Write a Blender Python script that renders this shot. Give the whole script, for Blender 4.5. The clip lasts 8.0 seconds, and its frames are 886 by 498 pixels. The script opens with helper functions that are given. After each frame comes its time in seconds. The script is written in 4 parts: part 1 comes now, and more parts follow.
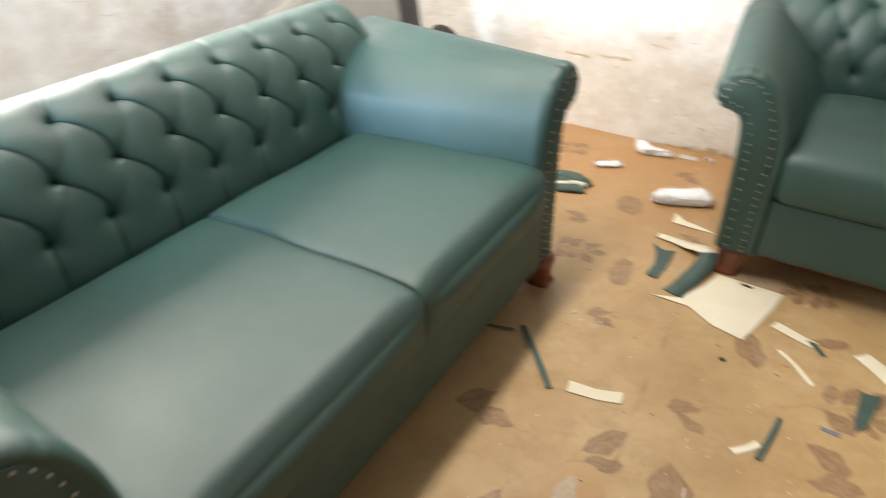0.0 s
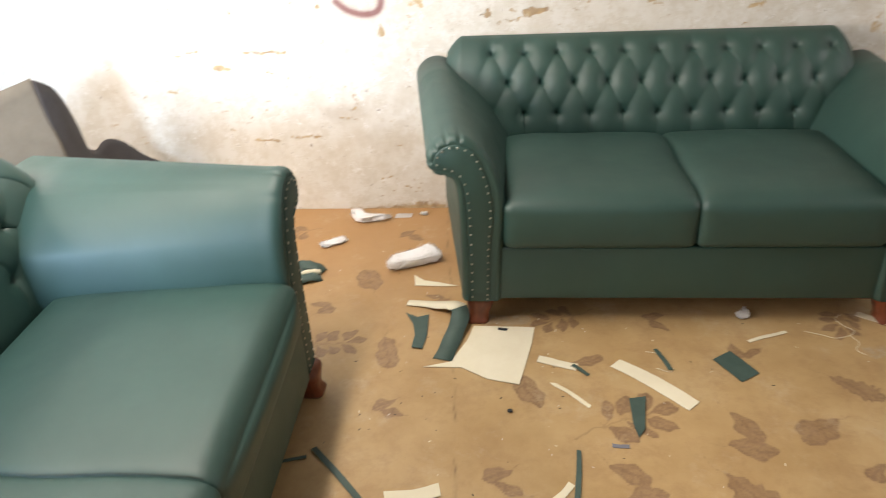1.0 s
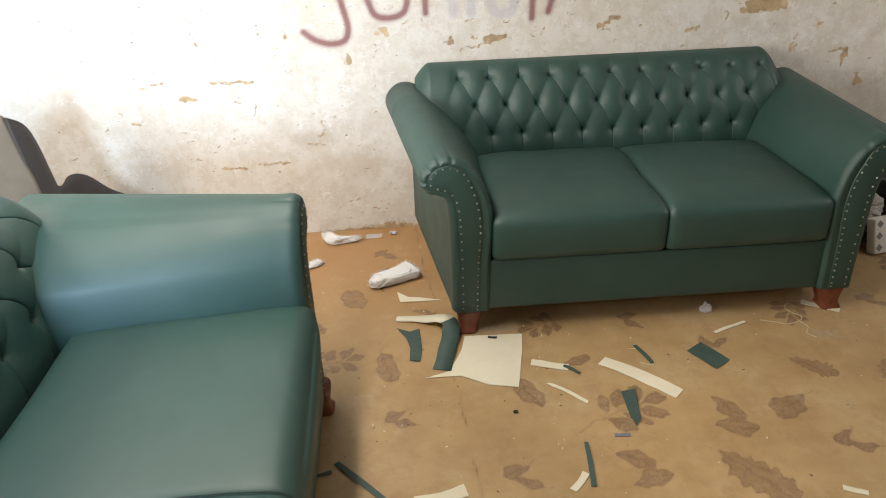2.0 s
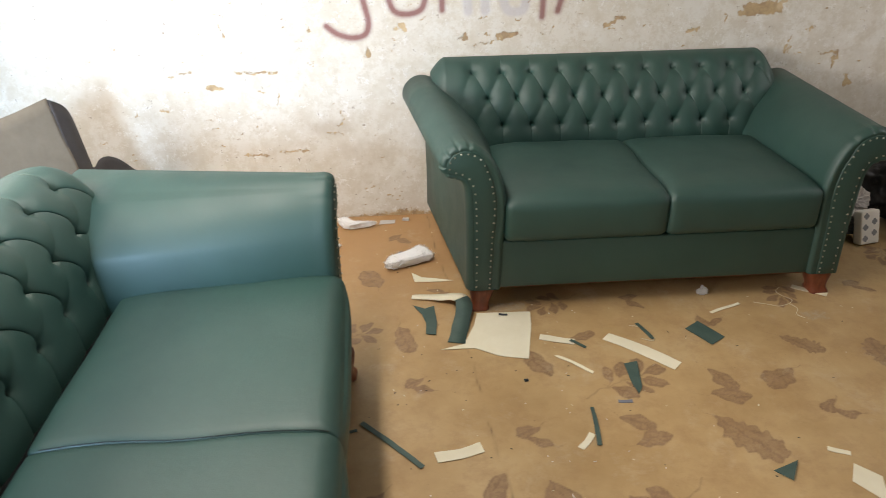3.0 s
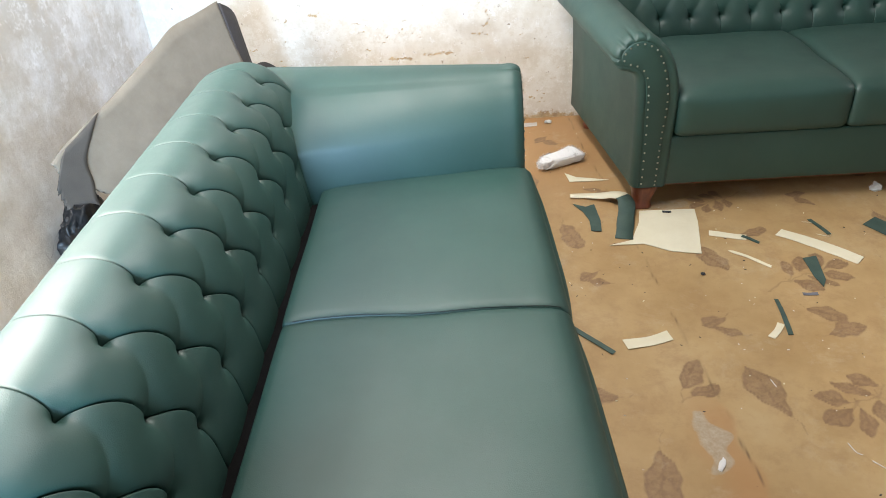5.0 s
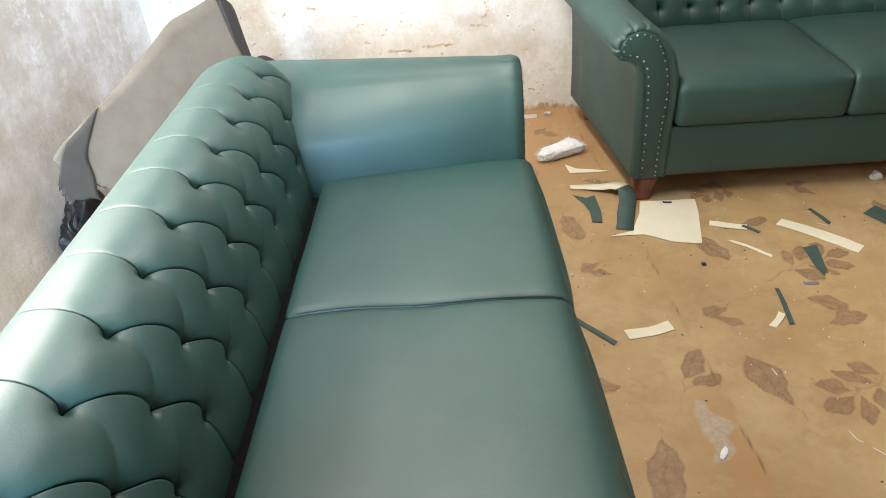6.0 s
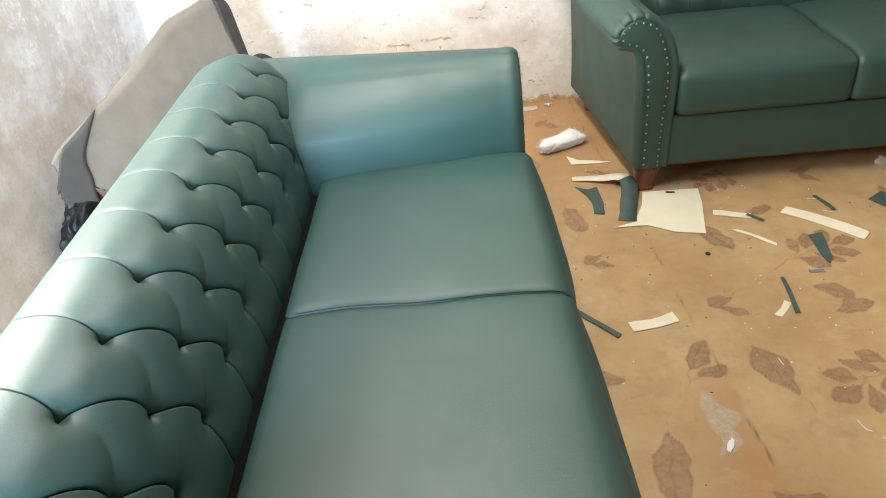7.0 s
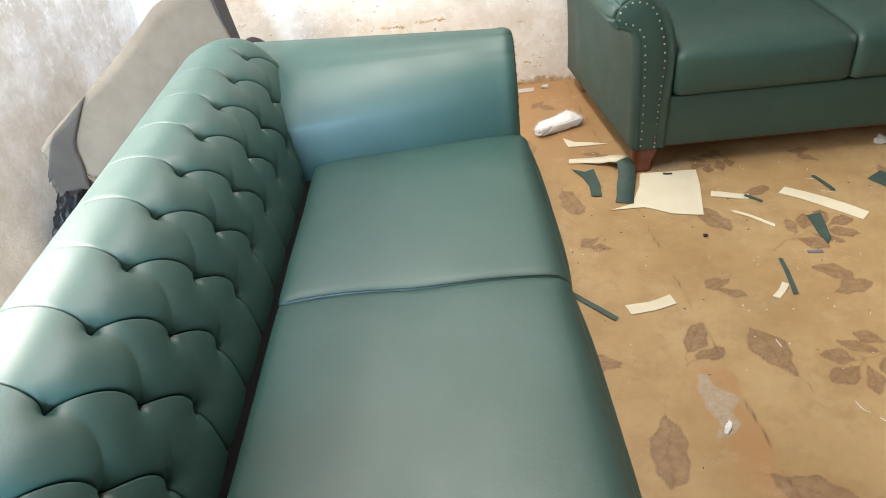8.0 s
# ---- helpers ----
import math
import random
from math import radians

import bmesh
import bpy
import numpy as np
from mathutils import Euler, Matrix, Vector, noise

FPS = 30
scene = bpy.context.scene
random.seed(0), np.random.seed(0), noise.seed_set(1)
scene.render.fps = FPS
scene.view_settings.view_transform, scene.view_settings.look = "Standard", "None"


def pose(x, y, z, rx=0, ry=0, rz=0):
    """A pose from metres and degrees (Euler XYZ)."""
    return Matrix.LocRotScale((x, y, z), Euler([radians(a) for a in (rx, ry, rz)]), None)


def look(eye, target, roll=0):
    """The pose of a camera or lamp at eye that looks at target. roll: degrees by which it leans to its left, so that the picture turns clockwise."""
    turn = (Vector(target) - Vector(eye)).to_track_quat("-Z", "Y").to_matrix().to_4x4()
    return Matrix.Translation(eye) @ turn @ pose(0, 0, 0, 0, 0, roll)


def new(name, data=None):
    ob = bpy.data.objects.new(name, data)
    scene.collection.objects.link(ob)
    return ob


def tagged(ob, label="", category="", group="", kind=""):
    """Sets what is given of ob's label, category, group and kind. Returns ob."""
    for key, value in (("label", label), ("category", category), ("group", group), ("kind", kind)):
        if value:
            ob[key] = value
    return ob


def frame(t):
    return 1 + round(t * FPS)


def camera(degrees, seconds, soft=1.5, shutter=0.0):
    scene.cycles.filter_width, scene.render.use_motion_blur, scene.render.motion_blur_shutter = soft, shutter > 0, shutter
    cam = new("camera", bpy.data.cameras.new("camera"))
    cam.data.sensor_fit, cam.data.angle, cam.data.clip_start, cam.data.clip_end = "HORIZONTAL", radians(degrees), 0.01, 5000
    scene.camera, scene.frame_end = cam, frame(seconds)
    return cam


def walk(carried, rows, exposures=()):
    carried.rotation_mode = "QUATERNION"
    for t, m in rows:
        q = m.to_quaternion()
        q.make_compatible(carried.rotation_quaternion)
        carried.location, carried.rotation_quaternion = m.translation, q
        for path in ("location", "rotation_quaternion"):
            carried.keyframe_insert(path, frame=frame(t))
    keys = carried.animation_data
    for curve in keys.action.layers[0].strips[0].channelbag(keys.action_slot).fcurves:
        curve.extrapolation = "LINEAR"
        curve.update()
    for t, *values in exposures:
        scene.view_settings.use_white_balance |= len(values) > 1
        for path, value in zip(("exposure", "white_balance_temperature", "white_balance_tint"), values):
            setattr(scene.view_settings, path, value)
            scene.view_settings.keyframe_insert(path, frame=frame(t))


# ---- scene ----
cam = camera(63.7, 8.0, soft=0.8, shutter=0.5)
PATH = [
    (0, (0.577, -3.156, 1.472), (-0.329, -1.736, 0.393), -0.3),
    (0.2, (0.528, -3.15, 1.444), (-0.154, -1.62, 0.351), -0.3),
    (0.3, (0.519, -3.139, 1.434), (-0.046, -1.56, 0.344), -1.3),
    (0.5, (0.515, -3.082, 1.486), (0.14, -1.4, 0.47), -3.3),
    (0.8, (0.444, -3.015, 1.539), (0.123, -1.302, 0.558), -4.4),
    (1, (0.387, -3.018, 1.566), (0.218, -1.284, 0.584), -3.0),
    (2.3, (0.06, -3.22, 1.642), (0.156, -1.459, 0.698), -2.0),
    (2.5, (0.06, -3.276, 1.643), (0.155, -1.518, 0.695), -1.5),
    (3, (-0.015, -3.339, 1.65), (0.093, -1.578, 0.709), -1.0),
    (3.5, (-0.217, -3.327, 1.606), (-0.196, -1.61, 0.581), -4.2),
    (4, (-0.367, -3.354, 1.599), (-0.417, -1.688, 0.493), -3.5),
    (4.5, (-0.403, -3.388, 1.592), (-0.482, -1.73, 0.477), -4.3),
    (6, (-0.416, -3.408, 1.592), (-0.51, -1.763, 0.458), -5.3),
    (6.5, (-0.41, -3.405, 1.589), (-0.501, -1.766, 0.447), -5.8),
    (7, (-0.4, -3.391, 1.587), (-0.512, -1.757, 0.44), -6.9),
    (7.5, (-0.389, -3.382, 1.582), (-0.496, -1.76, 0.416), -7.6),
    (8, (-0.387, -3.374, 1.577), (-0.502, -1.767, 0.393), -7.6),
]
EXPOSURES = [(0.0, -0.13, 7150, 16), (0.5, -0.13, 7350, 16), (1.0, -0.26, 7400, 17), (2.3, -0.56, 7200, 15), (3.0, -0.56, 7150, 15), (3.5, -0.66, 6750, 11), (4.0, -0.6, 6600, 10), (4.6, -0.37, 6650, 12), (5.8, -0.26, 6850, 14), (8.0, -0.13, 7000, 15)]
walk(cam, [(t, look(eye, target, roll)) for t, eye, target, roll in PATH], exposures=EXPOSURES)

# ---- light ----
world = bpy.data.worlds.new("sky")
scene.world = world
world.use_nodes = True
wn = world.node_tree.nodes
sky = wn.new("ShaderNodeTexSky")
sky.sky_type = "NISHITA"
sky.sun_disc = False
sky.sun_elevation = radians(50)
sky.sun_rotation = radians(200)
world.node_tree.links.new(sky.outputs["Color"], wn["Background"].inputs["Color"])
wn["Background"].inputs["Strength"].default_value = 0.12


def area_light(name, m, sx, sy, watts, colour):
    data = bpy.data.lights.new(name, "AREA")
    data.shape, data.size, data.size_y, data.energy, data.color = "RECTANGLE", sx, sy, watts, colour
    ob = new(name, data)
    ob.matrix_world = m
    return ob


# daylight in three windows and the roof light, then two added fill lamps
area_light("corner_window_daylight", look((-2.08, -0.60, 1.48), (-1.0, -1.1, 1.0)), 0.84, 0.64, 11, (1.0, 0.985, 0.96))
area_light("rear_window_daylight", look((-2.08, -2.2, 1.42), (-1.0, -2.1, 0.95)), 1.74, 0.62, 108, (1.0, 0.965, 0.92))
area_light("high_window_daylight", look((-1.33, -5.08, 1.6), (-1.0, 0, 0.8)), 0.70, 0.98, 390, (0.44, 0.70, 1.0))
area_light("roof_daylight", look((-0.64, -1.45, 2.82), (-0.64, -1.44, 0.0)), 0.24, 1.9, 82, (1.0, 0.98, 0.95))
# fill from an assumed doorway and east window, for floor and right wall
area_light("south_fill", look((1.2, -5.08, 1.1), (1.2, 0, 1.0)), 1.2, 2.0, 3, (1.0, 0.97, 0.93))
area_light("east_fill", look((3.38, -1.1, 1.85), (0.6, 0.2, 0.9)), 1.0, 1.0, 23, (0.95, 0.98, 1.0))


# ---- materials ----
def material(name, colour=(0.5, 0.5, 0.5), rough=0.5, metal=0.0):
    m = bpy.data.materials.new(name)
    m.use_nodes = True
    b = m.node_tree.nodes["Principled BSDF"]
    b.inputs["Base Color"].default_value = (*colour, 1)
    b.inputs["Roughness"].default_value = rough
    b.inputs["Metallic"].default_value = metal
    return m


class Nodes:
    """Short hand for wiring a material's nodes."""

    def __init__(self, m):
        self.t = m.node_tree
        self.b = self.t.nodes["Principled BSDF"]
        self.pos = self.t.nodes.new("ShaderNodeTexCoord").outputs["Object"]

    def add(self, kind):
        return self.t.nodes.new(kind)

    def link(self, a, b):
        self.t.links.new(a, b)

    def noise(self, scale, detail=4.0, rough=0.6, vector=None, distort=0.0):
        n = self.add("ShaderNodeTexNoise")
        n.inputs["Scale"].default_value = scale
        n.inputs["Detail"].default_value = detail
        n.inputs["Roughness"].default_value = rough
        n.inputs["Distortion"].default_value = distort
        self.link(vector or self.pos, n.inputs["Vector"])
        return n.outputs["Fac"]

    def attribute(self, name):
        n = self.add("ShaderNodeAttribute")
        n.attribute_name = name
        return n.outputs["Fac"]

    def ramp(self, fac, *stops):
        n = self.add("ShaderNodeValToRGB")
        e = n.color_ramp.elements
        while len(e) < len(stops):
            e.new(0.5)
        for item, (p, c) in zip(e, stops):
            item.position = p
            item.color = (*c, 1) if isinstance(c, tuple) else (c, c, c, 1)
        self.link(fac, n.inputs["Fac"])
        return n.outputs["Color"]

    def math(self, op, a, b):
        n = self.add("ShaderNodeMath")
        n.operation = op
        for k, v in enumerate((a, b)):
            if isinstance(v, (int, float)):
                n.inputs[k].default_value = v
            else:
                self.link(v, n.inputs[k])
        return n.outputs[0]

    def mix(self, fac, a, b, blend="MIX"):
        n = self.add("ShaderNodeMix")
        n.data_type, n.blend_type = "RGBA", blend
        for k, v in ((0, fac), (6, a), (7, b)):
            if isinstance(v, (int, float)):
                n.inputs[k].default_value = v
            elif isinstance(v, tuple):
                n.inputs[k].default_value = (*v, 1)
            else:
                self.link(v, n.inputs[k])
        return n.outputs[2]

    def colour(self, c):
        self.link(c, self.b.inputs["Base Color"])

    def rough(self, r):
        self.link(r, self.b.inputs["Roughness"])

    def bump(self, height, strength, distance):
        n = self.add("ShaderNodeBump")
        n.inputs["Strength"].default_value = strength
        n.inputs["Distance"].default_value = distance
        self.link(height, n.inputs["Height"])
        self.link(n.outputs["Normal"], self.b.inputs["Normal"])


def leather_material():
    m = material("green_leather", (0.03, 0.085, 0.072), 0.48)
    n = Nodes(m)
    n.colour(n.ramp(n.noise(3.0), (0.3, (0.0088, 0.0475, 0.0384)), (0.7, (0.0120, 0.0580, 0.0464))))
    n.rough(n.ramp(n.noise(9.0, 5.0), (0.3, 0.51), (0.7, 0.59)))
    n.b.inputs["Specular IOR Level"].default_value = 0.82
    v = n.add("ShaderNodeTexVoronoi")
    v.feature = "SMOOTH_F1"
    v.inputs["Scale"].default_value = 520.0
    n.link(n.pos, v.inputs["Vector"])
    n.bump(n.math("ADD", v.outputs["Distance"], n.math("ADD", n.math("MULTIPLY", n.noise(40.0), 1.4), n.math("MULTIPLY", n.noise(11.0, 3.0), 5.0))), 0.14, 0.0016)
    return m


def floor_material():
    m = material("printed_lino", (0.42, 0.27, 0.13), 0.5)
    n = Nodes(m)
    base = n.ramp(n.noise(2.2, 6.0, 0.65), (0.3, (0.370, 0.232, 0.098)), (0.55, (0.462, 0.315, 0.150)), (0.75, (0.525, 0.385, 0.21)))
    base = n.mix(n.ramp(n.noise(7.0, 10.0, 0.8, distort=0.15), (0.48, 0.0), (0.70, 0.7)), base, (0.33, 0.195, 0.09))
    # worn, redder floor by the wall
    base = n.mix(n.attribute("worn"), base, n.mix(n.noise(6.0, 5.0), (0.385, 0.19, 0.075), (0.45, 0.26, 0.115)))
    edge = n.math("ADD", n.attribute("leaf"), n.math("MULTIPLY", n.math("SUBTRACT", n.noise(30.0, 9.0, 0.85), 0.5), 1.25))
    print_fac = n.ramp(edge, (0.28, 0.0), (0.62, 0.46), (1.3, 0.92))
    leaf_colour = n.ramp(n.noise(25.0, 6.0), (0.35, (0.205, 0.117, 0.060)), (0.7, (0.30, 0.185, 0.103)))
    c = n.mix(print_fac, base, leaf_colour)
    # dirt specks and scuffs
    specks = n.ramp(n.noise(120.0, 3.0, 0.6), (0.70, 0.0), (0.76, 0.55))
    c = n.mix(specks, c, (0.13, 0.08, 0.04))
    scuff = n.ramp(n.noise(5.0, 9.0, 0.8, distort=0.15), (0.55, 0.0), (0.70, 0.5))
    c = n.mix(scuff, c, (0.52, 0.42, 0.29))
    c = n.mix(n.attribute("seam"), c, (0.11, 0.06, 0.03))
    # a dried smear of grey filler
    film = n.math("ADD", n.attribute("filler"), n.math("MULTIPLY", n.math("SUBTRACT", n.noise(45.0, 8.0, 0.8), 0.5), 1.2))
    c = n.mix(n.ramp(film, (0.45, 0.0), (0.62, 0.5), (1.2, 0.75)), c, n.ramp(n.noise(60.0, 6.0, 0.8), (0.4, (0.36, 0.30, 0.215)), (0.65, (0.50, 0.45, 0.37))))
    n.colour(c)
    n.rough(n.ramp(n.noise(6.0, 6.0), (0.3, 0.42), (0.7, 0.62)))
    n.bump(n.noise(150.0, 6.0, 0.7), 0.12, 0.002)
    return m


def wall_material():
    m = material("old_whitewash", (0.75, 0.72, 0.65), 0.9)
    n = Nodes(m)
    base = n.ramp(n.noise(2.5, 8.0, 0.7), (0.32, (0.65, 0.612, 0.54)), (0.5, (0.72, 0.70, 0.645)), (0.66, (0.75, 0.74, 0.70)))
    worn = n.ramp(n.noise(6.0, 12.0, 0.82), (0.47, 0.0), (0.53, 0.75))
    base = n.mix(worn, base, n.ramp(n.noise(20.0, 6.0, 0.7), (0.3, (0.58, 0.53, 0.44)), (0.7, (0.68, 0.65, 0.58))))
    flakes = n.ramp(n.noise(17.0, 10.0, 0.85), (0.56, 0.0), (0.59, 0.85))
    base = n.mix(flakes, base, (0.82, 0.815, 0.79))
    scrape = n.add("ShaderNodeMapping")
    scrape.inputs["Scale"].default_value = (1.0, 1.0, 5.0)
    n.link(n.pos, scrape.inputs["Vector"])
    base = n.mix(n.ramp(n.noise(22.0, 8.0, 0.8, scrape.outputs[0]), (0.62, 0.0), (0.66, 0.5)), base, (0.47, 0.42, 0.35))
    base = n.mix(n.ramp(n.noise(34.0, 6.0, 0.75), (0.645, 0.0), (0.675, 0.9)), base, (0.25, 0.19, 0.125))
    stain = n.math("ADD", n.attribute("stain"), n.math("MULTIPLY", n.math("SUBTRACT", n.noise(14.0, 7.0, 0.7), 0.5), 0.9))
    base = n.mix(n.ramp(stain, (0.35, 0.0), (0.9, 0.65)), base, (0.45, 0.385, 0.30))
    spray = n.math("ADD", n.attribute("spray"), n.math("MULTIPLY", n.math("SUBTRACT", n.noise(90.0, 5.0, 0.8), 0.5), 0.35))
    base = n.mix(n.ramp(spray, (0.12, 0.0), (0.95, 0.82)), base, (0.20, 0.04, 0.045))
    wash = n.math("ADD", n.attribute("wash"), n.math("MULTIPLY", n.math("SUBTRACT", n.noise(60.0, 5.0, 0.8), 0.5), 0.35))
    base = n.mix(n.ramp(wash, (0.2, 0.0), (0.8, 0.55)), base, (0.50, 0.49, 0.55))
    chip = n.math("ADD", n.attribute("chip"), n.math("MULTIPLY", n.math("SUBTRACT", n.noise(40.0, 10.0, 0.85), 0.5), 2.9))
    chip_fac = n.ramp(chip, (0.50, 0.0), (0.62, 0.9))
    mud = n.ramp(n.noise(16.0, 4.0), (0.32, (0.27, 0.17, 0.095)), (0.5, (0.46, 0.32, 0.16)), (0.68, (0.60, 0.46, 0.27)))
    n.colour(n.mix(chip_fac, base, mud))
    h = n.math("SUBTRACT", n.math("ADD", n.math("MULTIPLY", n.noise(30.0, 9.0, 0.75), 0.6), n.math("MULTIPLY", flakes, 0.2)), n.math("MULTIPLY", chip_fac, 0.5))
    n.bump(h, 0.5, 0.004)
    return m


def plaster_material(name, c1, c2, c3, damp=None):
    m = material(name, c2, 0.92)
    n = Nodes(m)
    base = n.ramp(n.noise(1.8, 9.0, 0.75), (0.40, c1), (0.5, c2), (0.61, c3))
    base = n.mix(n.ramp(n.noise(5.0, 9.0, 0.8), (0.52, 0.0), (0.66, 0.55)), base, tuple(0.72 * k * w for k, w in zip(c2, (1.0, 0.86, 0.68))))
    base = n.mix(n.ramp(n.noise(9.0, 11.0, 0.85), (0.53, 0.0), (0.57, 0.6)), base, c3)
    base = n.mix(n.ramp(n.noise(30.0, 6.0, 0.7), (0.68, 0.0), (0.71, 0.85)), base, tuple(0.35 * k for k in c2))
    if damp is not None:
        # brown damp that has come through away from the corner, and hairline cracks
        split = n.add("ShaderNodeSeparateXYZ")
        n.link(n.pos, split.inputs[0])
        rise = n.math("MULTIPLY", n.math("SUBTRACT", 0.78, split.outputs["Z"]), 1.3)
        far = n.math("ADD", n.math("ADD", n.math("MULTIPLY", n.math("SUBTRACT", damp, split.outputs["Y"]), 0.9), rise), n.math("MULTIPLY", n.math("SUBTRACT", n.noise(3.2, 8.0, 0.7), 0.5), 2.8))
        base = n.mix(n.ramp(far, (0.15, 0.0), (0.9, 0.8)), base, n.ramp(n.noise(7.0, 8.0, 0.75), (0.35, (0.37, 0.31, 0.235)), (0.7, (0.58, 0.545, 0.48))))
        crack = n.add("ShaderNodeTexVoronoi")
        crack.feature = "DISTANCE_TO_EDGE"
        crack.inputs["Scale"].default_value = 3.0
        bend = n.add("ShaderNodeMix")
        bend.data_type = "VECTOR"
        bend.inputs[0].default_value = 0.12
        wander = n.add("ShaderNodeTexNoise")
        wander.inputs["Scale"].default_value = 6.0
        wander.inputs["Detail"].default_value = 6.0
        n.link(n.pos, wander.inputs["Vector"])
        n.link(n.pos, bend.inputs[4])
        n.link(wander.outputs["Color"], bend.inputs[5])
        n.link(bend.outputs[1], crack.inputs["Vector"])
        lines = n.math("MULTIPLY", n.ramp(crack.outputs["Distance"], (0.0, 0.6), (0.006, 0.0)), n.ramp(n.noise(2.0), (0.52, 0.0), (0.62, 1.0)))
        base = n.mix(lines, base, (0.20, 0.155, 0.11))
    n.colour(base)
    n.bump(n.noise(24.0, 9.0, 0.75), 0.4, 0.008)
    return m


def cloth_material(name, c1, c2, scale=6.0, rough=0.95, weave=300.0):
    m = material(name, c1, rough)
    n = Nodes(m)
    n.colour(n.ramp(n.noise(scale, 7.0, 0.7), (0.3, c1), (0.7, c2)))
    n.bump(n.noise(weave, 3.0, 0.6), 0.25, 0.002)
    return m


def wood_material():
    m = material("red_stained_wood", (0.16, 0.04, 0.016), 0.35)
    n = Nodes(m)
    mp = n.add("ShaderNodeMapping")
    mp.inputs["Scale"].default_value = (6.0, 6.0, 1.0)
    n.link(n.pos, mp.inputs["Vector"])
    n.colour(n.ramp(n.noise(12.0, 6.0, 0.6, mp.outputs[0]), (0.3, (0.12, 0.028, 0.012)), (0.7, (0.22, 0.06, 0.025))))
    n.bump(n.noise(60.0, 4.0), 0.1, 0.001)
    return m


LEATHER = leather_material()
SEAM = material("dark_stitched_leather", (0.006, 0.016, 0.014), 0.7)
# near-black colour that stands in for deep shade behind the seat cushions
GAP_SHADE = cloth_material("black_gap_shade", (0.003, 0.003, 0.003), (0.006, 0.006, 0.006), 30.0, 1.0)
GAP_SHADE.node_tree.nodes["Principled BSDF"].inputs["Specular IOR Level"].default_value = 0.1
OFFCUT = cloth_material("dusty_green_leather", (0.040, 0.076, 0.064), (0.060, 0.102, 0.088), 14.0, 0.6, 400.0)
LINO = floor_material()
WALL = wall_material()
PLASTER = plaster_material("bare_grey_plaster", (0.54, 0.50, 0.44), (0.70, 0.69, 0.66), (0.80, 0.80, 0.80))
DAMP_PLASTER = plaster_material("damp_grey_plaster", (0.53, 0.51, 0.48), (0.69, 0.69, 0.695), (0.83, 0.84, 0.86), -0.5)
# ceiling and walls out of view, coloured dark so they bounce less light
CEILING = plaster_material("unseen_dark_ceiling", (0.24, 0.225, 0.20), (0.30, 0.283, 0.25), (0.35, 0.333, 0.30))
UNSEEN_DARK = plaster_material("unseen_dark_plaster", (0.15, 0.137, 0.118), (0.21, 0.192, 0.173), (0.26, 0.242, 0.223))
CONCRETE = plaster_material("concrete", (0.2, 0.18, 0.16), (0.27, 0.25, 0.22), (0.33, 0.31, 0.28))
WOOD = wood_material()
STUD = material("antique_nickel", (0.48, 0.46, 0.41), 0.3, 1.0)
CARPET = cloth_material("grey_brown_carpet", (0.150, 0.131, 0.102), (0.205, 0.182, 0.146))
CARPET_GREY = cloth_material("grey_carpet_edge", (0.048, 0.045, 0.040), (0.072, 0.067, 0.060))
CARPET_BACK = cloth_material("dark_carpet_backing", (0.035, 0.032, 0.034), (0.06, 0.055, 0.055))
CREAM = cloth_material("cream_fabric_backing", (0.70, 0.65, 0.48), (0.78, 0.74, 0.58), 5.0, 0.9, 500.0)
FLUFF = cloth_material("white_fibre", (0.80, 0.80, 0.80), (0.88, 0.88, 0.88), 20.0, 1.0, 90.0)
FLUFF.node_tree.nodes["Principled BSDF"].inputs["Subsurface Weight"].default_value = 0.7
FLUFF.node_tree.nodes["Principled BSDF"].inputs["Subsurface Radius"].default_value = (0.03, 0.03, 0.03)
BLACK_PLASTIC = material("black_plastic", (0.012, 0.012, 0.013), 0.48)
GREY_PAPER = cloth_material("grey_paper", (0.45, 0.42, 0.40), (0.6, 0.57, 0.54), 9.0)
PATTERN = material("printed_packet", (0.8, 0.78, 0.72), 0.6)
PRINT = material("grey_print", (0.25, 0.26, 0.27), 0.6)
DARK_SCRAP = material("dark_lint", (0.03, 0.035, 0.04), 0.8)
BLUE = material("blue_lint", (0.17, 0.18, 0.22), 0.8)


# ---- building helpers ----
def mesh_from(name, bm, mat, smooth=True):
    bm.normal_update()
    me = bpy.data.meshes.new(name)
    bm.to_mesh(me)
    bm.free()
    for p in me.polygons:
        p.use_smooth = smooth
    if mat:
        me.materials.append(mat)
    return me


def part(name, bm, mat, parent, label="", smooth=True):
    ob = new(name, mesh_from(name, bm, mat, smooth))
    ob.parent = parent
    if label:
        ob["label"] = label
    return ob


def thing(name, m, label, category, group="", kind=""):
    ob = new(name)
    ob.matrix_world = m
    ob.empty_display_size = 0.1
    return tagged(ob, label, category, group, kind)


def box_bm(x0, x1, y0, y1, z0, z1, bevel=0.0, bm=None):
    own = bm is None
    bm = bm or bmesh.new()
    made = bmesh.ops.create_cube(bm, size=1.0, matrix=Matrix.Translation(((x0 + x1) / 2, (y0 + y1) / 2, (z0 + z1) / 2)) @ Matrix.Diagonal((x1 - x0, y1 - y0, z1 - z0, 1)))
    if bevel and own:
        bmesh.ops.bevel(bm, geom=list(bm.edges), offset=bevel, segments=3, affect="EDGES", profile=0.5)
    return bm


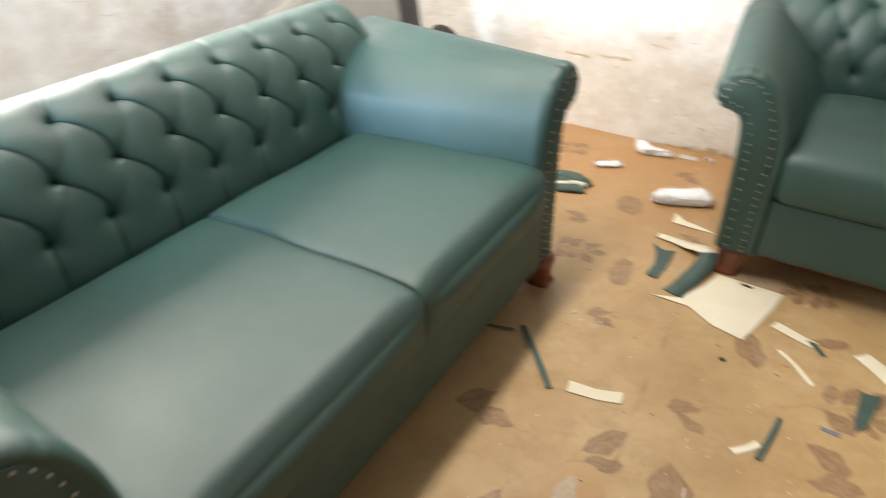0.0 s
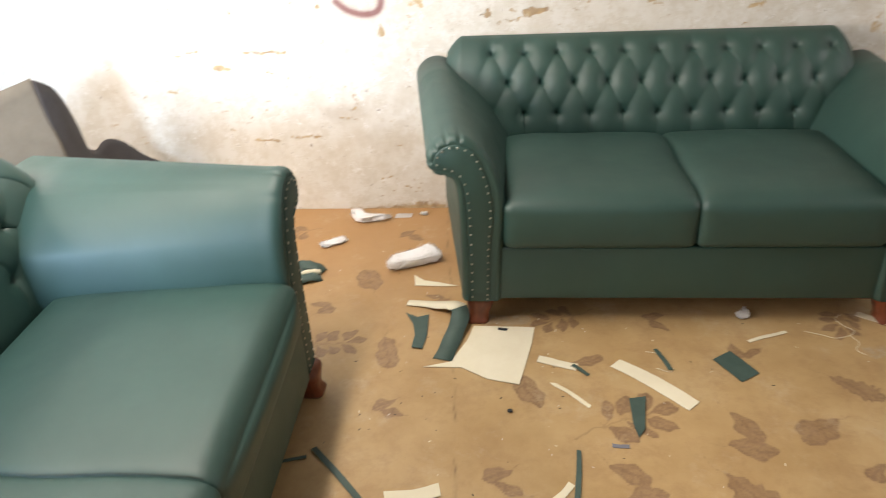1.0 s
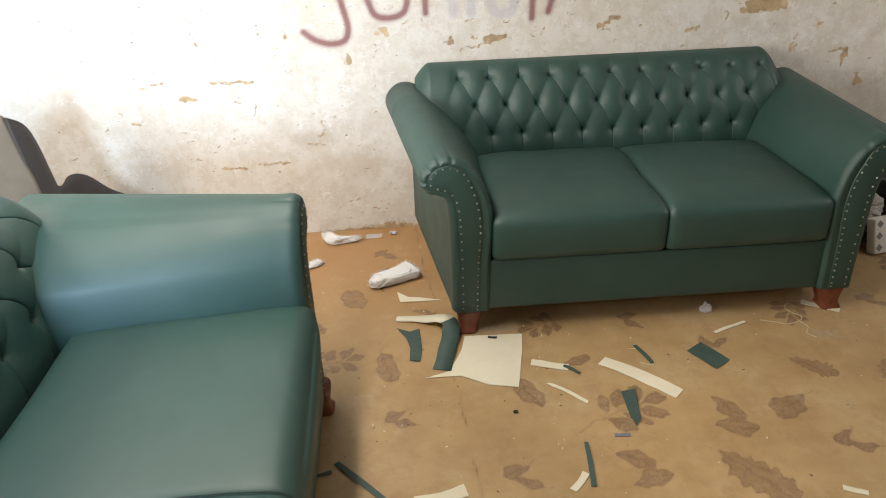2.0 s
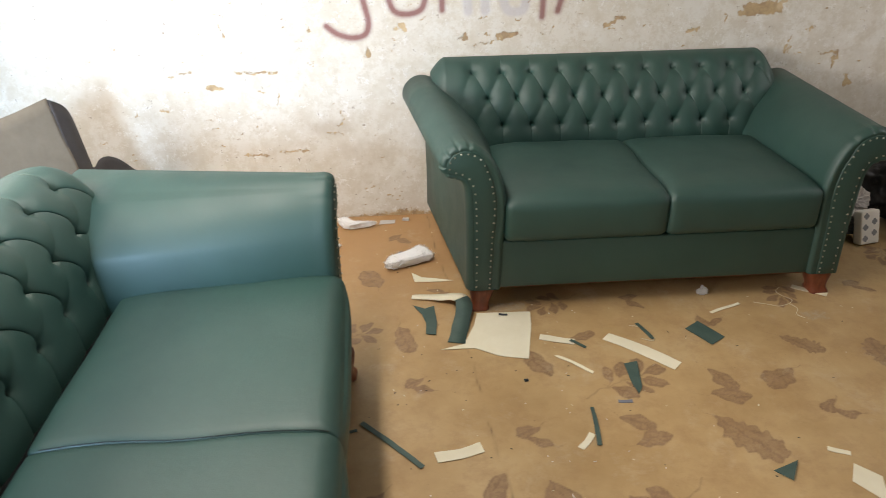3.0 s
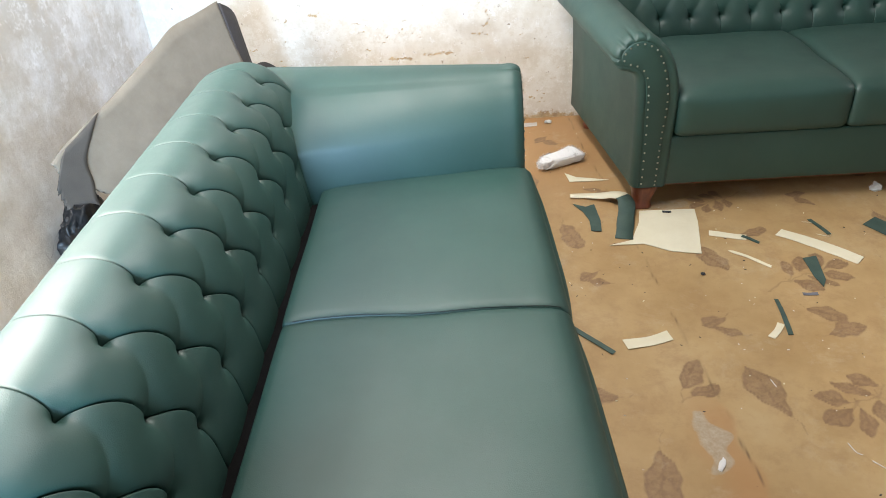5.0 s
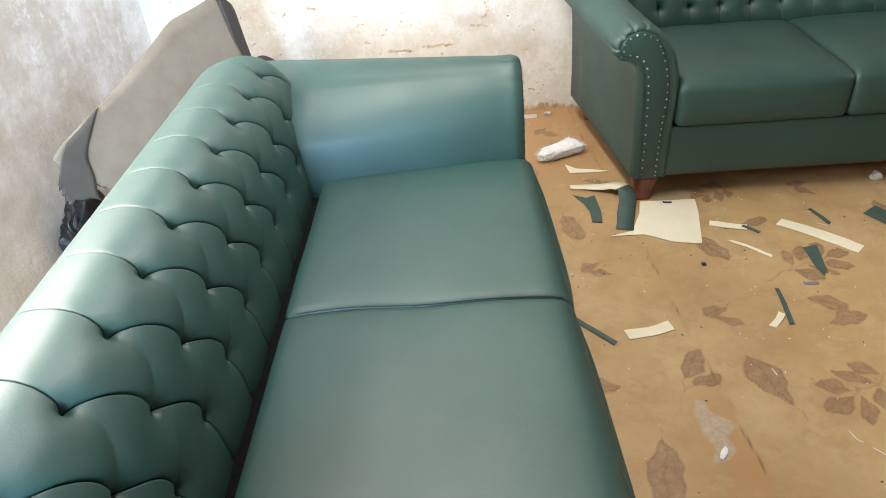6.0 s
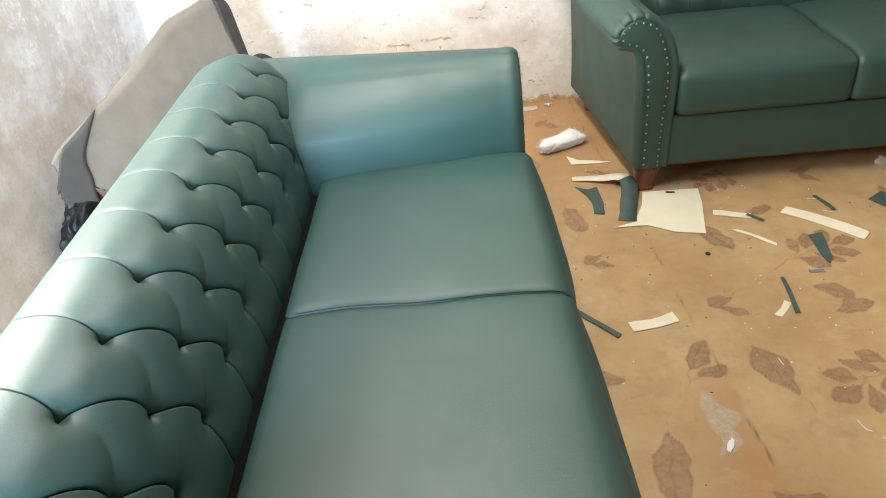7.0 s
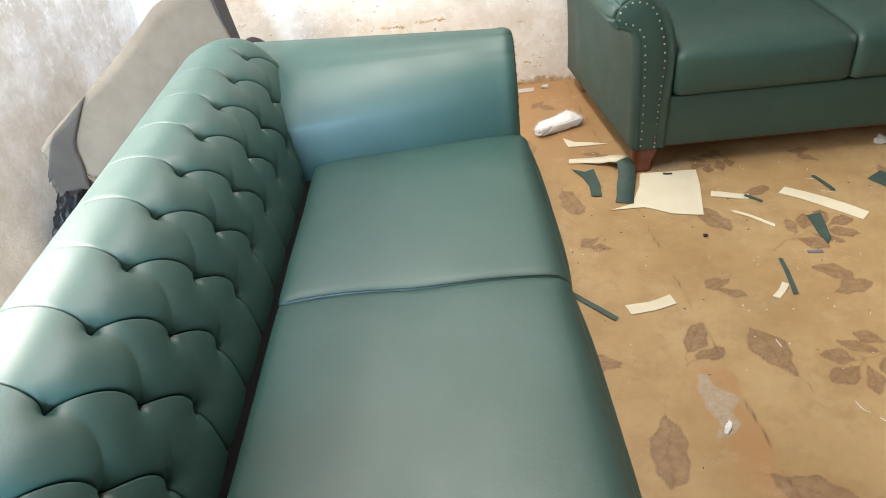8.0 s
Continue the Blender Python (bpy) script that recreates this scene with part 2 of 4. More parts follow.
def grid_bm(points, closed=False):
    """Quads through a 2D array of points."""
    bm = bmesh.new()
    rows = [[bm.verts.new(p) for p in row] for row in points]
    for a, b in zip(rows, rows[1:]):
        k = len(a)
        for i in range(k if closed else k - 1):
            j = (i + 1) % k
            bm.faces.new((a[i], a[j], b[j], b[i]))
    return bm, rows


def thicken(bm, t):
    """Give a sheet a back and sides, t metres behind it."""
    bm.normal_update()
    rim = [e for e in bm.edges if e.is_boundary]
    twin = {v: bm.verts.new(v.co - v.normal * t) for v in list(bm.verts)}
    for f in list(bm.faces):
        bm.faces.new([twin[v] for v in reversed(f.verts)])
    for e in rim:
        a, b = e.verts
        bm.faces.new((a, b, twin[b], twin[a]))
    bmesh.ops.recalc_face_normals(bm, faces=bm.faces)


def smooth_line(points, steps, closed=False):
    """Catmull-Rom through the points."""
    pts = [Vector(p) for p in points]
    k = len(pts)
    out = []
    for i in range(k if closed else k - 1):
        if closed:
            a, b, c, d = (pts[(i + j - 1) % k] for j in range(4))
        else:
            a, b, c, d = pts[max(i - 1, 0)], pts[i], pts[i + 1], pts[min(i + 2, k - 1)]
        for s in range(steps):
            t = s / steps
            out.append(0.5 * (2 * b + (c - a) * t + (2 * a - 5 * b + 4 * c - d) * t * t + (3 * b - a - 3 * c + d) * t ** 3))
    if not closed:
        out.append(pts[-1])
    return out


def rounded_box(half, r, n=10, crown=0.0, belly=0.0):
    """A padded block round the origin."""
    bm = bmesh.new()
    bmesh.ops.create_cube(bm, size=2.0)
    bmesh.ops.subdivide_edges(bm, edges=list(bm.edges), cuts=n, use_grid_fill=True)
    hx, hy, hz = half
    for v in bm.verts:
        q = Vector((v.co.x * hx, v.co.y * hy, v.co.z * hz))
        # crowd the loops towards the edges
        q = Vector([math.copysign(h * (1 - max(0.0, 1 - abs(c) / h) ** 1.6), c) for c, h in zip(q, half)])
        core = Vector([max(-(h - r), min(h - r, c)) for c, h in zip(q, half)])
        d = q - core
        p = core + d.normalized() * r if d.length > 1e-6 else q
        a, b = p.x / hx, p.y / hy
        dome = max(0.0, (1 - a ** 6)) * max(0.0, (1 - b ** 6))
        p.z += crown * dome * (0.5 + 0.5 * p.z / hz)
        if p.y < 0:
            p.y -= belly * (1 - a ** 4) * max(0.0, 1 - (p.z / hz) ** 2)
        v.co = p
    return bm


# ---- room ----
X0, X1, Y0, Y1, CEIL = -2.0, 3.3, -5.0, 0.165, 2.75


def attribute_grid(name, origin, right, up, w, h, step, mat, fields, relief=None):
    """A flat sheet of small quads with named values at its points."""
    nx, ny = int(w / step) + 1, int(h / step) + 1
    a, b = np.meshgrid(np.linspace(0, w, nx), np.linspace(0, h, ny))
    normal = np.cross(right, up)
    values = {k: f(a, b) for k, f in fields.items()}
    p = np.array(origin) + a[..., None] * np.array(right) + b[..., None] * np.array(up)
    if relief:
        p = p + relief(a, b, values)[..., None] * normal
    i = np.arange(nx * ny).reshape(ny, nx)
    faces = np.stack([i[:-1, :-1], i[:-1, 1:], i[1:, 1:], i[1:, :-1]], -1).reshape(-1, 4)
    me = bpy.data.meshes.new(name)
    me.from_pydata(p.reshape(-1, 3).tolist(), [], faces.tolist())
    for k, v in values.items():
        me.attributes.new(k, "FLOAT", "POINT").data.foreach_set("value", v.astype(np.float32).ravel())
    me.materials.append(mat)
    return new(name, me)


def smoothstep(lo, hi, x):
    t = np.clip((x - lo) / (hi - lo), 0, 1)
    return t * t * (3 - 2 * t)


# leaf prints: x, y, length, angle in degrees, form
LEAVES = [
    (-0.17, -0.515, 0.17, -70, "heart"), (-0.03, -1.0, 0.20, 100, "ovate"), (0.02, -1.29, 0.14, 10, "pair"), (0.465, -1.19, 0.19, 110, "ovate"),
    (0.594, -0.79, 0.20, 20, "spray"), (-0.03, -0.12, 0.16, 15, "pair"), (0.953, -0.80, 0.15, -20, "pair"), (0.78, -1.32, 0.27, 200, "spray"),
    (0.674, -1.04, 0.12, 200, "ovate"), (1.10, -1.39, 0.24, 145, "pair"), (1.516, -1.17, 0.17, 140, "oak"), (1.448, -1.543, 0.15, 20, "pair"),
    (1.08, -1.65, 0.26, 125, "oak"), (1.21, -0.98, 0.15, 60, "pair"), (1.773, -1.24, 0.19, 80, "oak"), (0.39, -1.585, 0.16, 10, "pair"),
    (0.747, -1.59, 0.22, 170, "pair"), (-0.24, -0.95, 0.21, 190, "spray"), (1.607, -0.80, 0.19, 70, "spray"), (1.325, -1.36, 0.16, 30, "heart"),
    (1.98, -0.775, 0.15, 0, "pair"), (0.224, -1.805, 0.14, -118, "oval"), (0.246, -1.873, 0.10, -156, "oval"), (0.425, -1.88, 0.22, -73, "ovate"), (0.69, -1.935, 0.28, 28, "spray"),
    (0.045, -2.20, 0.23, 79, "ovate"), (0.36, -2.36, 0.24, 150, "ovate"), (-0.33, -0.72, 0.14, 190, "pair"), (0.12, -0.66, 0.12, 190, "pair"),
    (-0.10, -1.85, 0.22, 30, "pair"), (1.75, -1.75, 0.25, 40, "spray"), (1.45, -2.0, 0.22, -40, "ovate"), (1.0, -2.2, 0.28, 10, "spray"),
    (0.75, -2.5, 0.22, 100, "heart"), (2.2, -1.1, 0.2, -30, "oak"), (2.25, -0.5, 0.2, 60, "spray"), (2.1, -1.6, 0.2, 20, "ovate"),
    (-0.6, -0.1, 0.2, 20, "spray"), (-0.5, -0.72, 0.18, 60, "ovate"), (0.2, -2.75, 0.2, 30, "spray"), (1.3, -2.6, 0.22, 70, "pair"), (1.28, -0.55, 0.2, 70, "heart"),
]
FX0, FY0 = -0.75, -2.95


def blade(px, py, x, y, length, angle, width, power=0.9, teeth=0.0):
    """One leaf blade, 0.5 on its outline and 1 inside."""
    c, s = math.cos(radians(angle)), math.sin(radians(angle))
    t = ((px - x) * c + (py - y) * s) / (length / 2)
    n = (-(px - x) * s + (py - y) * c)
    half = width * length * np.clip(1 - t * t, 0, 1) ** power * (1 - 0.25 * t)
    if teeth:
        half = half * (1 + teeth * np.sin(t * 19))
    d = (half - np.abs(n)) / 0.018
    inside = np.clip(0.5 + 1.6 * d, 0, 0.78) + 0.22 * np.exp(-((half - np.abs(n) - 0.004) / 0.005) ** 2)
    vein = 0.34 * np.exp(-(n / 0.0032) ** 2) * (np.abs(t) < 0.95)
    for k in (-0.5, -0.1, 0.3):
        vein = np.maximum(vein, 0.22 * np.exp(-((t - k + np.abs(n) / (0.55 * length)) * length / 0.006) ** 2))
    inside = np.where(np.abs(t) < 1, inside + np.where(inside > 0.6, vein, 0), 0)
    stem = np.exp(-(n / 0.004) ** 2) * ((t > 0.9) & (t < 1.7)) * 0.6
    return np.maximum(inside, stem)


def leaf_prints(a, b):
    out = np.zeros_like(a)
    px, py = a + FX0, b + FY0
    px, py = px + 0.006 * np.sin(py * 43 + 3 * np.sin(px * 17)) + 0.003 * np.sin(py * 110), py + 0.006 * np.sin(px * 47 + 2 * np.sin(py * 23)) + 0.003 * np.sin(px * 130)
    for x, y, size, ang, form in LEAVES:
        near = (np.abs(px - x) < size * 1.3) & (np.abs(py - y) < size * 1.3)
        qx, qy = px[near], py[near]
        c, s = math.cos(radians(ang)), math.sin(radians(ang))

        def at(u, v):
            return x + size * (u * c - v * s), y + size * (u * s + v * c)
        if form == "ovate":
            got = blade(qx, qy, x, y, size, ang, 0.22)
        elif form == "oval":
            got = blade(qx, qy, x, y, size, ang, 0.25, 0.7)
        elif form == "heart":
            got = blade(qx, qy, x, y, size, ang, 0.32, 0.7)
        elif form == "oak":
            got = blade(qx, qy, x, y, size, ang, 0.24, 0.6, 0.16)
        elif form == "pair":
            got = np.maximum(blade(qx, qy, *at(-0.15, 0.16), size * 0.62, ang + 25, 0.27), blade(qx, qy, *at(0.05, -0.18), size * 0.6, ang - 30, 0.25))
        else:
            got = blade(qx, qy, *at(-0.42, 0), size * 0.4, ang, 0.26)
            for k, (u, tilt) in enumerate(((-0.28, 50), (-0.02, 55), (0.2, 60))):
                got = np.maximum(got, blade(qx, qy, *at(u, 0.2), size * 0.38, ang - tilt, 0.24))
                got = np.maximum(got, blade(qx, qy, *at(u, -0.2), size * 0.38, ang + tilt, 0.24))
            n = -(qx - x) * s + (qy - y) * c
            t = (qx - x) * c + (qy - y) * s
            got = np.maximum(got, 0.7 * np.exp(-((n - 0.6 * t * t) / 0.005) ** 2) * ((t > -0.3 * size) & (t < 0.75 * size)))
        out[near] = np.maximum(out[near], got)
    return out


def seam_line(a, b):
    px, py = a + FX0, b + FY0
    wob = 0.004 * np.sin(py * 9) + 0.003 * np.sin(py * 31)
    dash = np.clip(0.35 + 0.5 * np.sin(py * 23) + 0.4 * np.sin(py * 57 + 1), 0, 1)
    return (0.6 + 0.5 * smoothstep(-1.8, -2.0, py)) * np.exp(-((px - 0.24 + 0.08 * (py + 1.455) - wob) / 0.003) ** 2) * dash


def filler_stain(a, b):
    px, py = a + FX0, b + FY0
    f = np.clip((-1.94 - py) / 0.24, 0, 1)
    mid = 0.188 + 0.045 * np.sin(f * 2.4) - 0.02 * f + 0.008 * np.sin(py * 70)
    half = 0.040 * np.sin(np.pi * np.clip(0.1 + 0.8 * f, 0, 1)) * (1 + 0.25 * np.sin(py * 52 + 1))
    smear = np.clip(0.5 + (half - np.abs(px - mid)) / 0.02, 0, 1) * smoothstep(-1.935, -1.96, py) * smoothstep(-2.19, -2.16, py)
    # pale worn films by the sofa's foot and further along it
    for x, y, rx, ry, k in ((0.40, -0.80, 0.13, 0.05, 0.62), (1.66, -0.98, 0.09, 0.05, 0.56), (0.30, -0.74, 0.08, 0.06, 0.5)):
        smear = np.maximum(smear, k * np.exp(-((px - x) / rx) ** 4 - ((py - y) / ry) ** 4))
    return smear


def worn_patch(a, b):
    px, py = a + FX0, b + FY0
    wob = 0.06 * np.sin(px * 5 + 1) + 0.05 * np.sin(px * 11)
    edge = 0.24 - 0.08 * (py + 1.455) + 0.012 * np.sin(py * 31)
    scuffed = 0.7 * smoothstep(edge + 0.012, edge - 0.012, px) * smoothstep(edge - 0.16, edge - 0.05, px) * smoothstep(-1.85, -2.0, py) * smoothstep(-2.6, -2.3, py)
    return np.maximum(scuffed, 0.75 * smoothstep(-1.15, -0.15, py + wob) * smoothstep(0.45, 0.05, px + 0.05 * np.sin(py * 7)))


slab = tagged(new("floor", mesh_from("floor", box_bm(X0 - 0.15, X1 + 0.15, Y0 - 0.15, Y1 + 0.15, -0.12, -0.006), CONCRETE, False)), "grey concrete floor slab under the lino", "floor", kind="structure")
lino = attribute_grid("lino_sheet", (FX0, FY0, 0.0), (1, 0, 0), (0, 1, 0), 3.3, 3.115, 0.0065, LINO, {"leaf": leaf_prints, "seam": seam_line, "worn": worn_patch, "filler": filler_stain})
lino.parent = slab
lino["label"] = "tan linoleum printed with brown leaves"
for name, rect in (("lino_border", (X0, FX0, Y0, Y1)), ("lino_border", (FX0, X1, Y0, FY0)), ("lino_border", (FX0 + 3.3, X1, FY0, Y1))):
    bm = box_bm(rect[0], rect[1], rect[2], rect[3], -0.006, 0.0)
    part(name, bm, LINO, slab, "", False)

# wall marks: x, z, width, height, tilt in degrees
CHIPS = [
    (-0.69, 0.79, 0.19, 0.012, -1), (-0.60, 0.66, 0.012, 0.06, 5), (-0.54, 0.385, 0.15, 0.010, 2), (-0.74, 0.37, 0.12, 0.009, -3), (-0.90, 0.72, 0.07, 0.02, -8),
    (-1.02, 0.80, 0.06, 0.010, 0), (-0.83, 0.99, 0.012, 0.07, 4), (-0.15, 0.87, 0.022, 0.05, 0), (0.53, 0.935, 0.12, 0.026, 6), (0.43, 0.90, 0.13, 0.006, 10),
    (1.78, 1.025, 0.22, 0.060, 2), (1.95, 0.85, 0.018, 0.09, -6), (1.45, 0.93, 0.05, 0.02, -5), (2.17, 0.80, 0.11, 0.012, 2), (2.21, 0.76, 0.02, 0.10, 0), (2.05, 0.92, 0.04, 0.02, 40),
    (0.32, 0.93, 0.04, 0.025, 30), (-0.42, 0.98, 0.03, 0.015, -20), (1.05, 0.985, 0.10, 0.02, 25), (-0.30, 0.55, 0.005, 0.07, -8), (-0.33, 0.47, 0.08, 0.004, -14), (-1.15, 0.62, 0.06, 0.009, 0),
    (-0.95, 0.56, 0.05, 0.008, 2), (2.3, 0.66, 0.03, 0.06, 12), (1.6, 0.98, 0.012, 0.05, 0), (0.02, 0.99, 0.05, 0.03, 10), (0.75, 0.97, 0.03, 0.012, 40),
]
WX0 = X0
rng = np.random.default_rng(7)
SPECKS = [(rng.uniform(-1.5, 2.6), rng.uniform(0.03, 1.15), 0.005 + 0.040 * rng.random() ** 3, rng.uniform(0.0015, 0.005), rng.normal(0, 15) + 90 * (rng.random() < 0.15)) for _ in range(420)]


def marks(a, b, rows, soft):
    px = a + WX0
    px, b = px + 0.010 * np.sin(b * 61 + 3 * np.sin(px * 37)) + 0.005 * np.sin(b * 170 + px * 90), b + 0.004 * np.sin(px * 71 + 2 * np.sin(b * 43)) + 0.0025 * np.sin(px * 190 + b * 60)
    out = np.zeros_like(a)
    for x, z, w, h, tilt in rows:
        near = (np.abs(px - x) < w + h + 0.06) & (np.abs(b - z) < w + h + 0.06)
        qx, qz = px[near] - x, b[near] - z
        c, s = math.cos(radians(tilt)), math.sin(radians(tilt))
        u, v = qx * c + qz * s, -qx * s + qz * c
        d = np.maximum(np.abs(u) - w / 2, np.abs(v) - h / 2)
        out[near] = np.maximum(out[near], np.clip(0.5 - d / soft, 0, 1))
    return out


def wall_chips(a, b):
    out = np.maximum(marks(a, b, CHIPS, 0.022) * 1.1, marks(a, b, SPECKS, 0.013) * 1.2)
    px = a + WX0
    foot = 0.006 + 0.010 * np.sin(px * 6 + 2) + 0.008 * np.sin(px * 17) + 0.03 * np.exp(-((px + 0.02) / 0.12) ** 2)
    return np.maximum(out, np.clip(0.5 + (foot - b) / 0.06, 0, 1) * 0.75)


def wall_stain(a, b):
    px = a + WX0
    out = 0.75 * np.exp(-((px + 0.36) / 0.16) ** 2 - ((b - 0.50) / 0.07) ** 2)
    out = np.maximum(out, 0.6 * np.exp(-((px + 0.15) / 0.25) ** 2 - ((b - 0.35) / 0.16) ** 2))
    out = np.maximum(out, 0.56 * smoothstep(0.3, 1.8, px) * (0.6 + 0.4 * smoothstep(1.3, 0.2, b)))
    return np.maximum(out, 0.3 * smoothstep(0.22, 0.0, b))


def stroke(a, b, line, width):
    px = a + WX0
    out = np.zeros_like(a)
    pts = smooth_line([(x, z, 0) for x, z in line], 10)
    for p, q in zip(pts, pts[1:]):
        near = (np.abs(px - p.x) < 0.12) & (np.abs(b - p.y) < 0.12)
        qx, qz = px[near], b[near]
        d = q - p
        t = np.clip(((qx - p.x) * d.x + (qz - p.y) * d.y) / max(d.length_squared, 1e-9), 0, 1)
        dist = np.hypot(qx - p.x - t * d.x, qz - p.y - t * d.y)
        out[near] = np.maximum(out[near], 0.65 * np.exp(-(dist / width) ** 3) + 0.42 * np.exp(-(dist / (width * 2.0)) ** 2))
    return np.clip(out, 0, 1)


# unreadable sprayed strokes that run off above
SPRAY = [
    [(-0.335, 1.00), (-0.29, 0.965), (-0.22, 0.943), (-0.155, 0.957), (-0.135, 1.01), (-0.15, 1.09), (-0.17, 1.18)],
    [(-0.04, 1.13), (-0.01, 1.06), (0.06, 1.045), (0.12, 1.07), (0.14, 1.14)],
    [(0.215, 1.16), (0.215, 1.06)], [(0.70, 1.15), (0.695, 1.015)], [(0.80, 1.15), (0.77, 1.04)],
]
WASHES = [[(0.33, 1.15), (0.34, 1.05)], [(0.42, 1.15), (0.42, 1.05)], [(0.50, 1.12), (0.53, 1.05), (0.60, 1.05), (0.62, 1.12)]]


def wall_spray(a, b):
    return np.max([stroke(a, b, line, 0.014) for line in SPRAY], axis=0)


def wall_wash(a, b):
    return np.max([stroke(a, b, line, 0.02) for line in WASHES], axis=0)


def wall_relief(a, b, values):
    return -0.0012 * np.clip((values["chip"] - 0.35) * 3, 0, 1) + 0.003 * np.sin(a * 2.3 + 1) * np.sin(b * 3.1)


north = tagged(new("wall_north", mesh_from("wall_north", box_bm(X0 - 0.15, X1 + 0.15, Y1 + 0.012, Y1 + 0.17, -0.1, CEIL + 0.1), PLASTER, False)), "old whitewashed wall with chipped plaster and spray paint", "wall", kind="structure")
face = attribute_grid("plaster_face", (X0, Y1, 0.0), (1, 0, 0), (0, 0, 1), X1 - X0, 1.25, 0.0075, WALL, {"chip": wall_chips, "stain": wall_stain, "spray": wall_spray, "wash": wall_wash}, wall_relief)
face.parent = north
face["label"] = "flaking whitewash with chips and dark red spray strokes"
part("upper_plaster", box_bm(X0, X1, Y1, Y1 + 0.012, 1.25, CEIL), WALL, north, "", False)


def wall_with_holes(name, axis, at, thick, lo, hi, holes, label, mat):
    """A wall of blocks round its openings, each given as from, to, sill, head."""
    bm = bmesh.new()
    blocks, a = [], lo
    for w0, w1, h0, h1 in holes:
        blocks += [(a, w0, -0.1, CEIL + 0.1), (w0, w1, -0.1, h0), (w0, w1, h1, CEIL + 0.1)]
        a = w1
    for a0, a1, z0, z1 in blocks + [(a, hi, -0.1, CEIL + 0.1)]:
        if z1 - z0 < 0.01:
            continue
        if axis == "x":
            box_bm(at, at + thick, a0, a1, z0, z1, bm=bm)
        else:
            box_bm(a0, a1, at, at + thick, z0, z1, bm=bm)
    return tagged(new(name, mesh_from(name, bm, mat, False)), label, "wall", kind="structure")


wall_with_holes("wall_west", "x", X0 - 0.15, 0.15, Y0 - 0.15, Y1 + 0.012, ((-3.1, -1.3, 1.10, 1.76), (-1.03, -0.17, 1.14, 1.82)), "grey plaster wall with brown damp stains and window openings", DAMP_PLASTER)
wall_with_holes("wall_south", "y", Y0 - 0.15, 0.15, X0, X1, ((-1.74, -0.93, 0.97, 2.23), (0.6, 1.8, -0.1, 2.1)), "unseen plaster wall, darkened to cut bounced light, with a high window and an added doorway", UNSEEN_DARK)
# added out of view to screen the far sofa from the high window lamp
tagged(new("light_blocker", mesh_from("light_blocker", box_bm(-0.90, -0.78, Y0, -3.4, 0.0, CEIL), UNSEEN_DARK, False)), "added unseen block that keeps the high window's light off the sofa by the wall", "wall", kind="structure")
wall_with_holes("wall_east", "x", X1, 0.15, Y0 - 0.15, Y1 + 0.012, ((-1.74, -0.46, 1.33, 2.37),), "unseen plaster wall, darkened to cut bounced light, with an added high window opening", UNSEEN_DARK)
bm = bmesh.new()
for x0, x1, y0, y1 in ((X0, -0.80, Y0, Y1), (-0.48, X1, Y0, Y1), (-0.80, -0.48, Y0, -2.45), (-0.80, -0.48, -0.45, Y1)):
    box_bm(x0, x1, y0, y1, CEIL, CEIL + 0.1, bm=bm)
tagged(new("ceiling", mesh_from("ceiling", bm, CEILING, False)), "unseen ceiling, darkened to cut bounced light, with a roof light", "ceiling", kind="structure")


# ---- sofas ----
ARM_DEPTH = 0.90
nail_bm = bmesh.new()
bmesh.ops.create_icosphere(nail_bm, subdivisions=2, radius=0.0040, matrix=Matrix.Diagonal((1, 0.6, 1, 1)))
NAIL = mesh_from("nail_head", nail_bm, STUD)


def arm_profile():
    """Outline of a rolled arm seen from the front: u outwards is minus, z up."""
    inner = [(0.135, 0.108), (0.138, 0.22), (0.142, 0.34), (0.150, 0.45), (0.146, 0.53), (0.128, 0.61), (0.092, 0.68), (0.040, 0.727)]
    roll = [(-0.012, 0.742), (-0.062, 0.728), (-0.098, 0.69), (-0.104, 0.645), (-0.082, 0.612), (-0.048, 0.600), (-0.022, 0.588)]
    outer = [(-0.006, 0.54), (0.000, 0.42), (0.002, 0.25), (0.0, 0.108)]
    pts = smooth_line([(u, z, 0) for u, z in inner + roll + outer], 9)
    return [(p.x, p.y) for p in pts]


def inset(profile, d):
    """The outline drawn in by d, its foot kept on its level."""
    k = len(profile)
    out = []
    for i, (u, z) in enumerate(profile):
        a, b = profile[(i - 1) % k], profile[(i + 1) % k]
        if i in (0, k - 1):
            n = Vector((-1 if i == 0 else 1, 0))
        else:
            t = Vector((b[0] - a[0], b[1] - a[1])).normalized()
            n = Vector((-t.y, t.x))
        out.append((u + n.x * d, z + n.y * d))
    return out


def panel_line(profile, d):
    """The facing's outline: narrower on the seat's side."""
    k = len(profile) - 1
    rows = zip(inset(profile, d), inset(profile, d + 0.014))
    out = []
    for i, (a, b) in enumerate(rows):
        # set further in round the scroll and down the outer side
        w = min(1.0, max(0.0, (i / k - 0.28) / 0.12))
        u, z = a[0] + (b[0] - a[0]) * w, a[1] + (b[1] - a[1]) * w
        out.append((u - 0.028 * min(1.0, max(0.0, (u - 0.04) / 0.07)), z))
    return out


